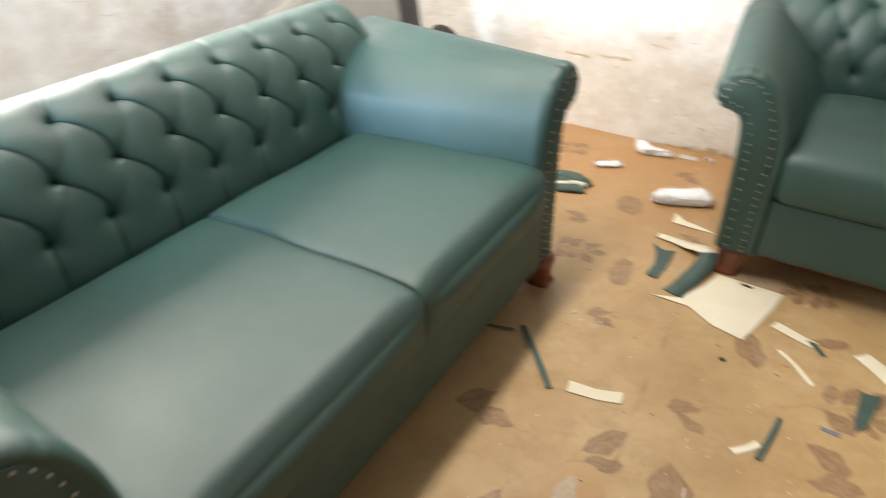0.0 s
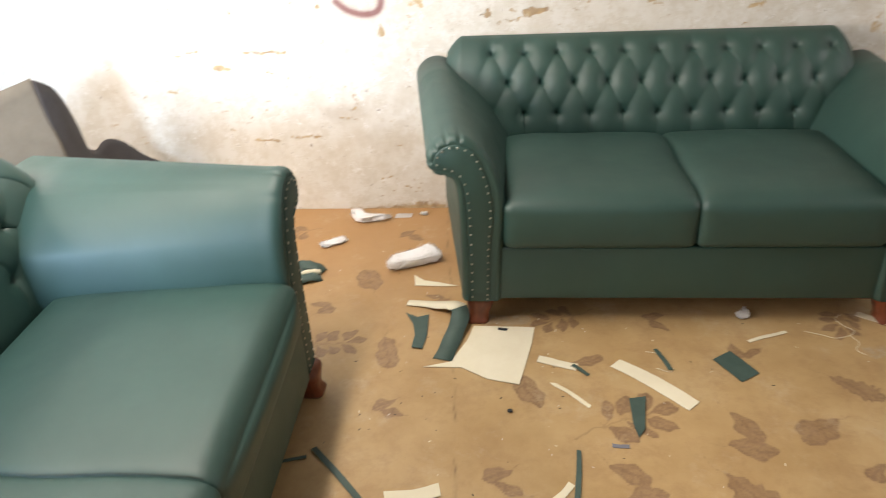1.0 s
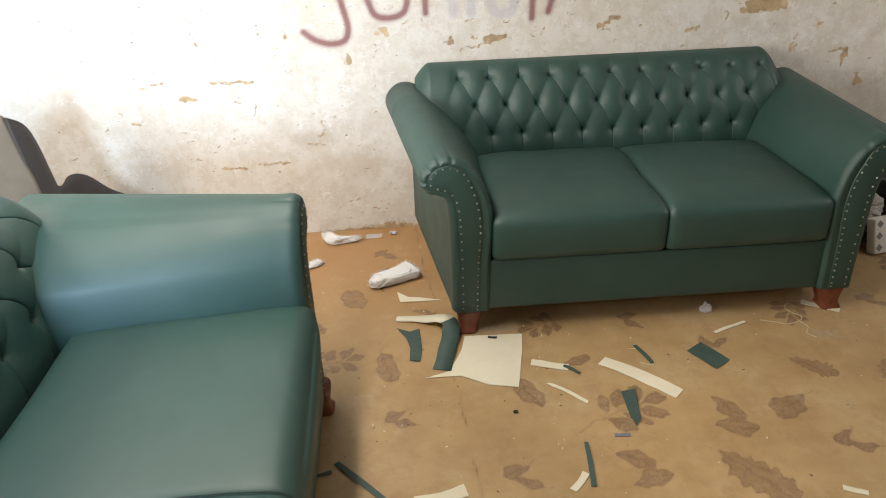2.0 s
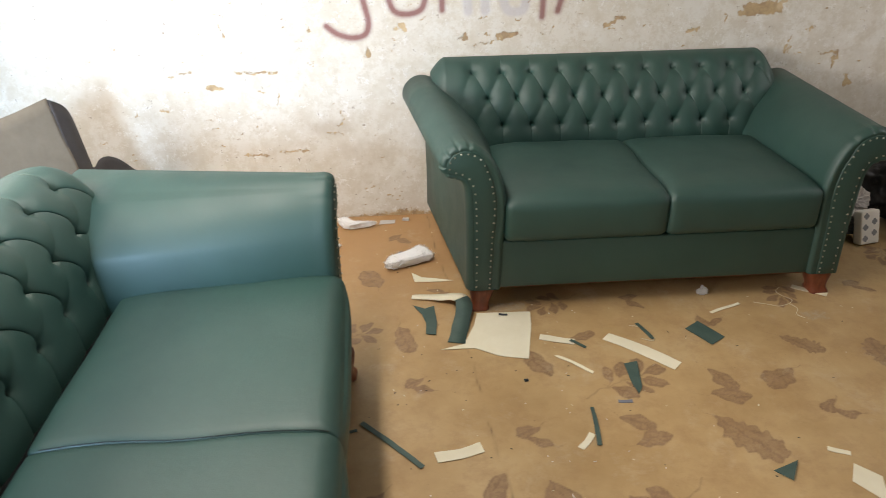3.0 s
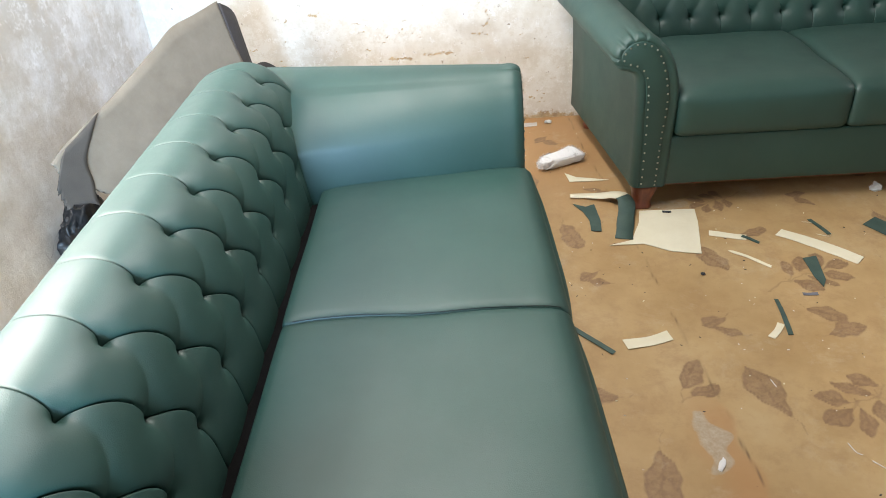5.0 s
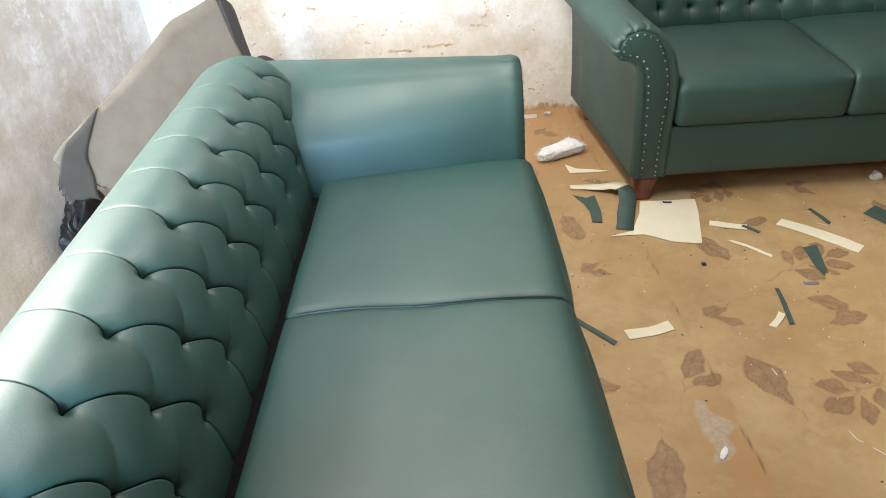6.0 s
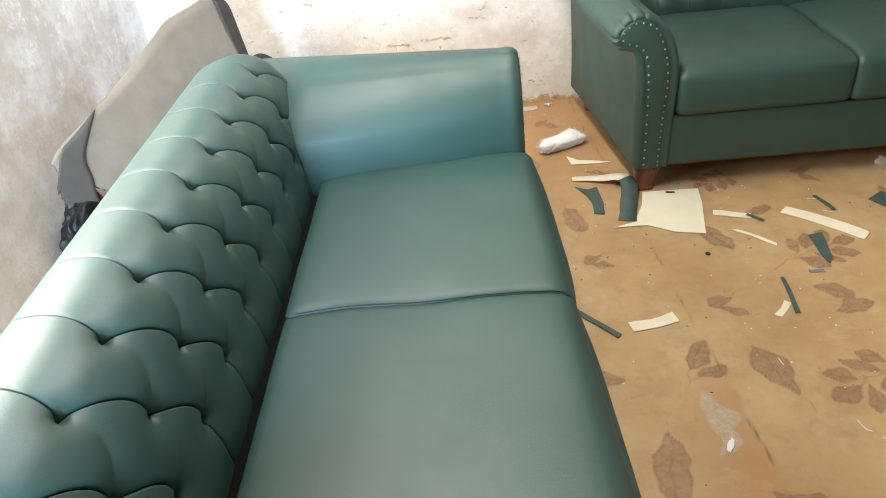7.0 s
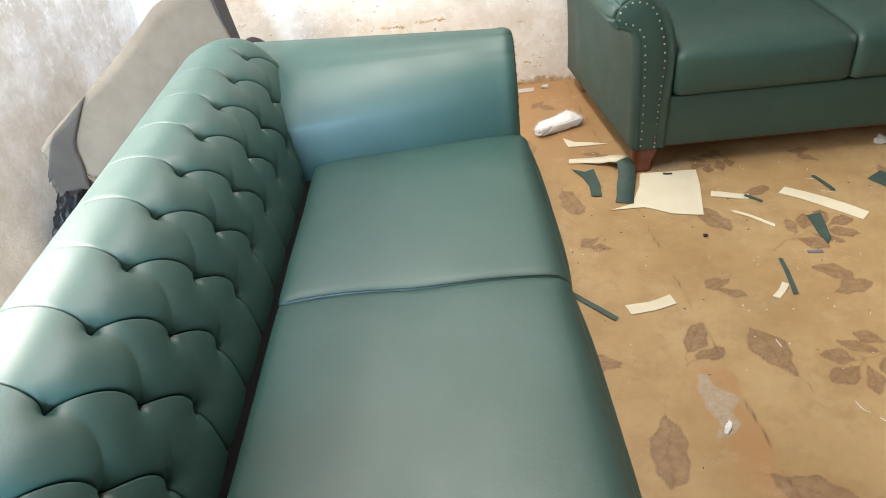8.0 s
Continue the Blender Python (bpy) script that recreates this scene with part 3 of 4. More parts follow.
def arm_point(u, z, v, pad, rise, flare, splay):
    """The arm thickens and rises towards the back."""
    f = v / ARM_DEPTH
    side = 1 if u > 0.05 else -1
    lift = max(0.0, (z - 0.3) / 0.44)
    if splay:
        # the inner face leans outwards with its height, over to the outer side
        k = min(1.0, max(0.0, (z - 0.40) / 0.30)) if side > 0 else 1.0
        w = f * (pad * (1 - k) - flare * k * min(1.0, abs(u - 0.16) / 0.1 if side < 0 else 1.0))
    else:
        w = pad * f * min(1.0, abs(u - 0.03) / 0.1) if side > 0 else -flare * f * min(1.0, abs(u - 0.06) / 0.1)
    return u + w, v, z + rise * f * lift


def sofa_arm(parent, base_u, mirror, setback, lift, pad, rise, flare=0.125, splay=False):
    prof = arm_profile()
    k = len(prof)
    m = -1 if mirror else 1
    rows = []
    for v, d in ((0.0, 0.026), (-0.001, 0.021), (-0.003, 0.015), (0.0, 0.008), (0.008, 0.002), (0.02, -0.002), (0.034, -0.003), (0.05, -0.001), (0.08, 0.0), (0.14, 0.0), (0.25, 0.0), (0.4, 0.0), (0.55, 0.0), (0.7, 0.0), (ARM_DEPTH, 0.0)):
        ring = []
        for i, (u, z) in enumerate(inset(prof, d)):
            s = i / (k - 1)
            # gathered pleats round the scroll
            if 0.30 < s < 0.78 and v < 0.09:
                w = math.sin((s - 0.30) / 0.48 * math.pi)
                dip = 0.013 * w * max(0.0, 1 - v / 0.09) * max(0.0, math.cos((s - 0.30) * 2 * math.pi * 17 + 0.6 * math.sin(s * 40))) ** 4
                c = Vector((-0.01 - u, 0.65 - z)).normalized() * dip
                u, z = u + c.x, z + c.y
            p = arm_point(u, z, v, pad, rise, flare, splay)
            ring.append((base_u + m * p[0], p[1] * (1 - setback / ARM_DEPTH) + setback, p[2] + lift * max(0.0, (p[2] - 0.35) / 0.4)))
        rows.append(ring)
    bm, made = grid_bm(rows, closed=True)
    bm.faces.new(made[0])
    bm.faces.new(list(reversed(made[-1])))
    bmesh.ops.recalc_face_normals(bm, faces=bm.faces)
    arm = part("arm", bm, LEATHER, parent)
    # facing panel, a little proud of the arm's front
    rows = []
    for v, d in ((0.0, 0.010), (-0.003, 0.011), (-0.004, 0.014)):
        rows.append([(base_u + m * u, v + setback, z + lift * max(0.0, (z - 0.35) / 0.4)) for u, z in panel_line(prof, d)])
    bm, made = grid_bm(rows, closed=True)
    bm.faces.new(made[-1])
    bmesh.ops.recalc_face_normals(bm, faces=bm.faces)
    part("front_panel", bm, LEATHER, arm)
    # nail heads along the panel's edge, all on one mesh
    line = panel_line(prof, 0.019)
    dist, last = 0.0, None
    for u, z in line:
        if last is not None:
            dist += math.hypot(u - last[0], z - last[1])
        if last is None or dist > 0.026:
            nail = new("nail_head", NAIL)
            nail.parent = arm
            nail.location = (base_u + m * u, setback - 0.0065, z + 0.012 * (last is None) + lift * max(0.0, (z - 0.35) / 0.4))
            dist = 0.0
        last = (u, z)
    return arm


def back_profile(bulge):
    k = bulge
    pts = [(0.700 + 0.53 * k, 0.36), (0.705 + 0.53 * k, 0.46), (0.715 + 0.53 * k, 0.56), (0.738 + 0.42 * k, 0.66), (0.775 + 0.26 * k, 0.745), (0.822 + 0.10 * k, 0.805), (0.872, 0.838), (0.915 + 0.2 * k, 0.842 + 0.05 * k), (0.955 + 0.7 * k, 0.822), (0.978 + k, 0.785), (0.973 + k, 0.74), (0.945 + 0.8 * k, 0.69), (0.92 + 0.3 * k, 0.62), (0.91, 0.40), (0.91, 0.108)]
    line = smooth_line([(v, z, 0) for v, z in pts], 14)
    out, s = [], 0.0
    for i, p in enumerate(line):
        if i:
            s += (p - line[i - 1]).length
        t = (line[min(i + 1, len(line) - 1)] - line[max(i - 1, 0)]).normalized()
        out.append((s, p.x, p.y, -t.y, t.x))
    return out


def sofa_back(parent, width, pitch, first, rows_at, step, bulge, pleats):
    prof = back_profile(bulge)
    # even steps along the profile, finer on the padded side
    s_all = np.array([p[0] for p in prof])
    s_end = 0.76 + bulge
    s_list = np.concatenate([np.arange(0, s_end, step), np.linspace(s_end, s_all[-1], 14)])
    cols = [np.interp(s_list, s_all, [p[k] for p in prof]) for k in (1, 2, 3, 4)]
    lo_u, hi_u = (-0.02, width + 0.02) if bulge else (-0.09, width - 0.02)
    s1, s2, s3 = rows_at
    # columns that run along the folds, crowded where the leather is tucked in
    half = [0.0, 0.0007, 0.0017, 0.0034] + list(np.arange(0.0065, pitch / 2, step * 1.25))
    offsets = np.array(sorted({-o for o in half} | set(half)))
    lo, hi = int(math.floor((lo_u - first) / pitch)) - 1, int(math.ceil((hi_u - first) / pitch))
    c_list = np.concatenate([k + offsets / pitch for k in range(lo, hi + 1)])
    c, s = np.meshgrid(c_list, s_list)
    b = np.clip((s1 - s) / (s1 - s3), 0, 1)
    a = c + b
    # the folds bow between the tucks, and the pleats swing over the roll
    lean = 0.034 if bulge else 0.0
    sway = lean * b + (0.025 * np.abs(np.sin(2 * np.pi * b)) + 0.11 * np.clip((s - s1) / (0.24 + bulge), 0, 1)) * (bulge > 0)
    u = np.clip(first + pitch * a + sway, lo_u, hi_u)
    inside = smoothstep(0.02, 0.09, u) * smoothstep(width - 0.02, width - 0.09, u)
    # shoulders of the padding between the tucks
    sp, sq = np.abs(np.sin(np.pi * (a + b))), np.abs(np.sin(np.pi * c))
    zone = inside * smoothstep(s1 + 0.12, s1 - 0.02, s)
    plump = sp ** 0.3 * sq ** 0.5 if bulge else (sp * sq) ** 0.9
    h = 0.016 + (0.0048 if bulge else 0.007) * (plump * zone + (1 - zone) * 0.85)
    unit = 1 / math.hypot(1 / pitch, 1 / (s1 - s3))
    rows_zone = smoothstep(s3 - 0.01, s3 + 0.01, s) * smoothstep(s1 + 0.01, s1 - 0.01, s)
    d = (c - np.round(c)) * (pitch + (unit - pitch) * rows_zone)
    up = np.clip((s - s1) / (0.24 + bulge), 0, 1)
    run = np.where(s > s1, (1 - up ** (7 if bulge else 2)) * pleats, np.where(s < s3, 0.9, 1.0)) * inside
    if not bulge:
        # some folds are pulled tighter than others
        run = run * (0.35 + 1.3 * np.modf(np.abs(np.sin(np.round(c) * 12.99 + np.floor(2 * b) * 78.2) * 437.5))[0])
        run = run * (0.15 + 0.85 * np.abs(np.cos(2 * np.pi * b)) ** 2)
    deep = 0.011 if bulge else 0.0034
    h -= run * ((0.0016 if bulge else 0.0008) * np.exp(-(d / np.where(d > 0, 0.006, 0.013)) ** 2) + deep * np.exp(-(d / 0.0012) ** 2))
    if bulge:
        # each pleat laps over the next
        h += run * np.where(d < 0, 0.0022 * np.exp(d / 0.012), -0.0012 * np.exp(-d / 0.008))
    cross = a + b - np.round(a + b)
    tight = 1.0 if bulge else 0.3 + 2.2 * np.modf(np.abs(np.sin(np.round(a + b) * 45.1 + np.floor(2 * b) * 17.7) * 291.3))[0]
    h -= (0.0012 if bulge else 0.0009) * tight * np.exp(-(cross * unit / 0.016) ** 2) * rows_zone * inside
    # tucked points
    for k in range(-2, int(width / pitch) + 4):
        for row, off in ((s1, 0.0), (s2, 0.5), (s3, 0.0)):
            cu = first + (k + off) * pitch + lean * (s1 - row) / (s1 - s3)
            if 0.07 < cu < width - 0.07:
                r2 = (u - cu) ** 2 + (s - row) ** 2
                h -= (0.011 if bulge else 0.013) * np.exp(-r2 / (0.033 if bulge else 0.030) ** 2) + 0.017 * np.exp(-r2 / 0.0095 ** 2)
    v = cols[0][:, None] + h * cols[2][:, None]
    z = cols[1][:, None] + h * cols[3][:, None]
    # the roll drops away at its ends, onto the arms
    e = np.clip(np.minimum(u - lo_u, hi_u - u) / (0.09 if bulge else 0.065), 0, 1)
    drop = (0.085 if bulge else 0.065) * (1 - e) ** (2.2 if bulge else 1.5) + (0 if bulge else 0.008)
    z = z - drop * np.clip((z - 0.45) / 0.4, 0, 1)
    # below the roll the back sits between the arms
    tuck = smoothstep(0.70, 0.58, z)
    u = np.clip(u, lo_u + (0.03 - lo_u) * tuck, hi_u + (width - 0.03 - hi_u) * tuck)
    pts = np.stack([u, v, z], -1)
    ny, nx = u.shape
    i = np.arange(nx * ny).reshape(ny, nx)
    faces = np.stack([i[:-1, :-1], i[:-1, 1:], i[1:, 1:], i[1:, :-1]], -1).reshape(-1, 4)
    me = bpy.data.meshes.new("backrest")
    caps = [i[:, 0].tolist(), i[::-1, -1].tolist()]
    me.from_pydata(pts.reshape(-1, 3).tolist(), [], faces.tolist() + caps)
    me.polygons.foreach_set("use_smooth", [True] * len(me.polygons))
    me.materials.append(LEATHER)
    ob = new("backrest", me)
    ob.parent = parent
    ob["label"] = "diamond-tufted green leather backrest with rolled top"
    return ob


def sofa_leg(parent, u, v, du, dv):
    bm = bmesh.new()
    rows = []
    for z, w in ((0.108, 0.050), (0.088, 0.052), (0.068, 0.047), (0.04, 0.039), (0.022, 0.037), (0.008, 0.043), (0.0, 0.043)):
        k = 1 - z / 0.108
        cu, cv = u + du * 0.012 * k * k, v + dv * 0.012 * k * k
        ring = []
        for i in range(20):
            t = 2 * math.pi * i / 20
            c, s = math.cos(t), math.sin(t)
            r = w / max(abs(c), abs(s)) ** 0.8
            ring.append((cu + r * c, cv + r * s, z))
        rows.append(ring)
    bm, made = grid_bm(rows, closed=True)
    bm.faces.new(made[0])
    bm.faces.new(list(reversed(made[-1])))
    bmesh.ops.recalc_face_normals(bm, faces=bm.faces)
    part("leg", bm, WOOD, parent, "red-stained wooden foot")


def sofa(m, width, cushions, pitch, first, rows_at, step, setback, lift, pad, bulge, rise, label):
    root = thing("sofa", m, label, "sofa", "green tufted sofas")
    sofa_arm(root, 0.0, False, setback, lift, 0.05 if bulge else pad, rise, 0.125, not bulge)
    sofa_arm(root, width, True, setback, lift, pad, *((rise, 0.125) if bulge else (0.015, 0.03)), not bulge)
    sofa_back(root, width, pitch, first, rows_at, step, bulge, 1.0 if bulge else 0.22)
    # upholstered frame below the cushions
    bm = box_bm(0.12, width - 0.12, 0.012, 0.10, 0.108, 0.345 if bulge else 0.322, 0.01)
    for p in bm.verts:
        if bulge and p.co.y < 0.05:
            p.co.y -= 0.55 * (0.046 - 0.040 * max(0.0, p.co.x - 0.021))
    part("front_rail", bm, LEATHER, root)
    part("seat_deck", box_bm(0.12, width - 0.12, 0.09, 0.685 if bulge else 0.88, 0.13, 0.335 if bulge else 0.320, 0.01), LEATHER, root)
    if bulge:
        # added black strip: paints the shade between cushions and backrest
        part("gap_shade", box_bm(0.12, width - 0.12, 0.690, 0.745, 0.13, 0.448, 0.008), GAP_SHADE, root, "added black strip for the shade in the gap behind the cushions")
    part("wooden_rail", box_bm(0.04, width - 0.04, 0.05, 0.87, 0.084, 0.107, 0.004), WOOD, root, "red-stained wooden bottom rail")
    for v, dv, w in ((0.06, -1, 0.06), (0.845, 1, -0.01)):
        for u, du in ((w, -1), (width - w, 1)):
            sofa_leg(root, u, v, du, dv)
    u = 0.15
    for place, w in enumerate(cushions):
        edge = []
        if bulge:
            bm = rounded_box(((w + 0.008) / 2, 0.354, 0.078), 0.018, 18, 0.012, 0.017)
            edge = [p for p in bm.verts if abs(p.co.x + (w + 0.008) / 2 - 0.293 * 0.018) < 2e-4 and p.co.z > 0.05 and abs(p.co.y) < 0.340]
        else:
            bm = rounded_box(((w + 0.010) / 2, 0.340, 0.090), 0.033, 16, 0.030, 0.012)
        bmesh.ops.translate(bm, verts=bm.verts, vec=(u + w / 2, 0.342 if bulge else 0.328, 0.415 - 0.006 * (len(cushions) - 1 - place) if bulge else 0.412))
        for p in bm.verts:
            # the cushions have shifted a little against each other
            if bulge and p.co.z > 0.415:
                # soft front edge
                d = min(0.0495, max(0.0, 0.038 - p.co.y))
                p.co.z -= (0.05 - math.sqrt(0.05 ** 2 - d * d)) * (p.co.z - 0.415) / 0.078
            if bulge:
                # the cushions creep forward towards one end
                p.co.y -= (0.046 - 0.040 * max(0.0, p.co.x - 0.021)) * max(0.0, min(1.0, (0.40 - p.co.y) / 0.40))
            k = math.sin(math.pi * (p.co.x - 0.15) / (width - 0.3))
            p.co.z += 0.005 * noise.noise(Vector((p.co.x * 5, p.co.y * 5, 3))) * (p.co.z > 0.42)
            p.co.x -= 0.022 * k * max(0.0, (p.co.y - 0.45) / 0.26) ** 2 - 0.004 * k * math.sin(p.co.y * 14)
        line = [p.co.copy() for p in sorted(edge, key=lambda p: p.co.y)]
        cushion = part("seat_cushion", bm, LEATHER, root)
        if place and line:
            # stitched seam along the cushion's end
            ring = [Vector((0.0013 * math.cos(k * math.pi / 3), 0, 0.0013 * math.sin(k * math.pi / 3))) for k in range(6)]
            tube, _ = grid_bm([[q + r + Vector((-0.0006, 0, 0.0006)) for r in ring] for q in line], closed=True)
            part("seam", tube, SEAM, cushion, "dark stitched seam")
        u += w
    return root


# heights of the three rows of tucks, along the padding
ROWS_AT = (0.475, 0.345, 0.215)
sofa(Matrix.Translation((-0.205, -2.955, 0)) @ pose(0, 0, 0, 0, 0, 90), 1.795, (0.765, 0.73), 0.17, 0.121, (0.485, 0.350, 0.220), 0.0034, 0.035, 0.032, 0.13, 0.080, 0.0, "green leather two-seat sofa with a deep tufted rolled back")
sofa(pose(0.24, -0.83, 0), 1.58, (0.655, 0.625), 0.137, 0.10, ROWS_AT, 0.0042, 0.0, 0.0, 0.078, 0.0, 0.038, "green leather two-seat sofa with tufted back by the wall")


# ---- carpet leaning in the corner ----
def carpet():
    tip, along, lean = Vector((-1.42, -0.44, 0.865)), Vector((-0.547, -0.837, 0)), Vector((-0.25, 0.15, 1.0))
    # distance from the tip along the carpet, and height of its torn upper edge
    edge = smooth_line([(0.0, 0.865, 0), (0.134, 0.847, 0), (0.254, 0.830, 0), (0.373, 0.778, 0), (0.532, 0.715, 0), (0.682, 0.658, 0), (0.834, 0.603, 0), (0.905, 0.565, 0)], 6)
    root = thing("carpet", pose(0, 0, 0), "stiff grey-brown carpet leaning folded behind the sofa", "carpet")

    def foot(s):
        # the near end is torn off above the floor
        k = min(1.0, max(0.0, (s - 0.5) / 0.42))
        return 0.014 + 0.39 * k * k * (3 - 2 * k) + 0.02 * k * noise.noise(Vector((s * 40, 5, 0)))

    def at(s, z, lift=0.0):
        bow = 0.018 * math.sin(3.4 * s) * (1 - z) + 0.004 * noise.noise(Vector((s * 9, z * 9, 0)))
        return tip + along * s + lean * (z - tip.z) + Vector((bow + lift, -0.4 * lift, 0))
    rows = []
    for f in np.linspace(0, 1, 18):
        # the near side hangs down ragged and draws in towards the floor
        rows.append([at(p.x * (1 - 0.16 * max(0.0, f - 0.25)) + 0.012 * p.x * noise.noise(Vector((f * 14, p.x * 3, 1))), p.y + (foot(p.x) - p.y) * f) for p in edge])
    bm, _ = grid_bm(rows)
    bmesh.ops.recalc_face_normals(bm, faces=bm.faces)
    thicken(bm, 0.010)
    part("carpet_face", bm, CARPET, root)
    # a strip along the near side, turned over
    rows = []
    for f in np.linspace(0.0, 0.93, 16):
        row = []
        for k in range(9):
            s0 = 0.682 + 0.15 * (1 - math.exp(-5 * f)) + 0.008 * math.sin(9 * f)
            q = s0 + (0.940 + 0.02 * noise.noise(Vector((f * 11, 2, 0))) - s0) * k / 8
            top = 0.662 - 0.40 * max(0.0, q - 0.682) - 0.9 * max(0.0, q - 0.86)
            row.append(at(q, top + (foot(q) + 0.004 - top) * f, 0.010))
        rows.append(row)
    bm, _ = grid_bm(rows)
    bmesh.ops.recalc_face_normals(bm, faces=bm.faces)
    thicken(bm, 0.005)
    part("turned_edge", bm, CARPET_GREY, root, "turned-over darker grey edge of the carpet")
    top = smooth_line([(-1.41, -0.45, 0.86), (-1.385, -0.38, 0.80), (-1.40, -0.29, 0.64), (-1.43, -0.22, 0.50), (-1.43, -0.15, 0.455), (-1.41, -0.09, 0.48), (-1.37, -0.03, 0.45), (-1.30, 0.02, 0.36), (-1.15, 0.06, 0.28)], 6)
    foot = smooth_line([(-1.20, -0.62, 0.012), (-1.21, -0.54, 0.012), (-1.2, -0.46, 0.012), (-1.19, -0.38, 0.012), (-1.17, -0.30, 0.012), (-1.14, -0.22, 0.012), (-1.10, -0.15, 0.012), (-1.04, -0.09, 0.012), (-0.98, -0.04, 0.012)], 6)
    rows = []
    for f in np.linspace(0, 1, 16):
        rows.append([p.lerp(q, f) - Vector((0.02, -0.02, 0)) * math.sin(math.pi * f) for p, q in zip(top, foot)])
    bm, _ = grid_bm(rows)
    bmesh.ops.recalc_face_normals(bm, faces=bm.faces)
    thicken(bm, 0.012)
    part("folded_flap", bm, CARPET_BACK, root, "dark rubbery underside of the carpet")


carpet()


# ---- scraps on the floor ----
def scrap(name, outline, z, mat, label, category, curl=0.0, thick=0.0016, group="", axis=0):
    """A flat offcut with its outline in metres, its free end curling up."""
    bm = bmesh.new()
    pts = [Vector((x, y, 0)) for x, y in outline]
    c = sum(pts, Vector()) / len(pts)
    face = bm.faces.new([bm.verts.new(p - c) for p in pts])
    if face.calc_area() and face.normal.z < 0:
        face.normal_flip()
    bmesh.ops.triangulate(bm, faces=list(bm.faces))
    for _ in range(3):
        bmesh.ops.subdivide_edges(bm, edges=[e for e in bm.edges if e.calc_length() > 0.012], cuts=1)
        bmesh.ops.triangulate(bm, faces=list(bm.faces))
    for v in bm.verts:
        w = noise.noise(Vector((v.co.x * 14 + c.x * 9, v.co.y * 14, 0)))
        v.co.z = 0.0012 + 0.002 * (w + 0.6) * (w > -0.6) + curl * max(0.0, v.co[axis]) ** 2
    bmesh.ops.recalc_face_normals(bm, faces=bm.faces)
    bmesh.ops.solidify(bm, geom=list(bm.faces), thickness=thick)
    low = min(v.co.z for v in bm.verts)
    for v in bm.verts:
        v.co.z -= low
    ob = new(name, mesh_from(name, bm, mat, False))
    ob.location = (c.x, c.y, z)
    return tagged(ob, label, category, group)


def strip(x0, y0, x1, y1, w, taper=1.0):
    """Outline of a cut strip with slightly uneven sides."""
    a, b = Vector((x0, y0)), Vector((x1, y1))
    d = (b - a).normalized()
    n = Vector((-d.y, d.x))
    left, right = [], []
    for k in range(5):
        f = k / 4
        h = w / 2 * (1 + (taper - 1) * f)
        wob = 0.12 * w * math.sin(5 * f + x0 * 40)
        p = a.lerp(b, f)
        left.append(p + n * (h + wob))
        right.append(p - n * (h - wob * 0.6))
    return [tuple(p) for p in left + right[::-1]]


Z = 0.001
CREAM_LABEL, GREEN_LABEL = "cream backing side of a leather offcut lying on the lino", "dark green leather offcut lying on the lino"
scrap("leather_sheet", [(0.108, -1.085), (0.20, -1.055), (0.255, -0.93), (0.275, -0.842), (0.50, -0.85), (0.486, -0.95), (0.437, -1.172), (0.33, -1.145), (0.24, -1.085)], Z, CREAM, "large cream backing side of a torn leather sheet", "leather scrap", group="leather offcuts")
CREAM_SCRAPS = [
    [(0.013, -0.475), (0.025, -0.56), (0.09, -0.565), (0.20, -0.563), (0.12, -0.535), (0.06, -0.525)],
    strip(0.504, -1.036, 0.635, -1.078, 0.035), [(0.538, -1.160), (0.556, -1.163), (0.592, -1.193), (0.628, -1.228), (0.662, -1.268), (0.655, -1.282), (0.622, -1.246), (0.588, -1.208), (0.552, -1.180)], strip(0.768, -1.05, 0.985, -1.262, 0.055, 1.1), strip(0.522, -1.655, 0.575, -1.592, 0.022),
    strip(0.055, -1.66, 0.207, -1.625, 0.045), strip(1.245, -0.925, 1.39, -0.868, 0.014), strip(1.68, -0.752, 1.795, -0.838, 0.035), [(1.30, -1.86), (1.345, -1.79), (1.40, -1.85), (1.36, -1.95)],
    strip(1.36, -1.75, 1.30, -1.72, 0.02),
]
for pts in CREAM_SCRAPS:
    scrap("leather_offcut", pts, Z, CREAM, CREAM_LABEL, "leather scrap", group="leather offcuts")
GREEN_SCRAPS = [
    [(0.01, -0.76), (0.06, -0.79), (0.10, -0.77), (0.105, -0.90), (0.095, -0.985), (0.055, -0.975), (0.06, -0.90), (0.045, -0.83)],
    strip(-0.185, -1.475, 0.012, -1.695, 0.019), strip(0.606, -1.464, 0.585, -1.648, 0.013, 1.3), [(1.096, -1.031), (1.165, -0.985), (1.228, -1.102), (1.159, -1.149)], [(0.785, -1.235), (0.838, -1.225), (0.826, -1.29), (0.812, -1.37), (0.788, -1.41), (0.78, -1.35)],
    [(1.085, -1.80), (1.18, -1.765), (1.125, -1.845)], strip(0.915, -0.975, 0.945, -1.09, 0.016), strip(-0.30, -1.54, -0.2, -1.51, 0.012), strip(0.62, -1.07, 0.67, -1.12, 0.014),
]
for pts in GREEN_SCRAPS:
    scrap("leather_offcut", pts, Z + 0.002, OFFCUT, GREEN_LABEL, "leather scrap", group="leather offcuts")


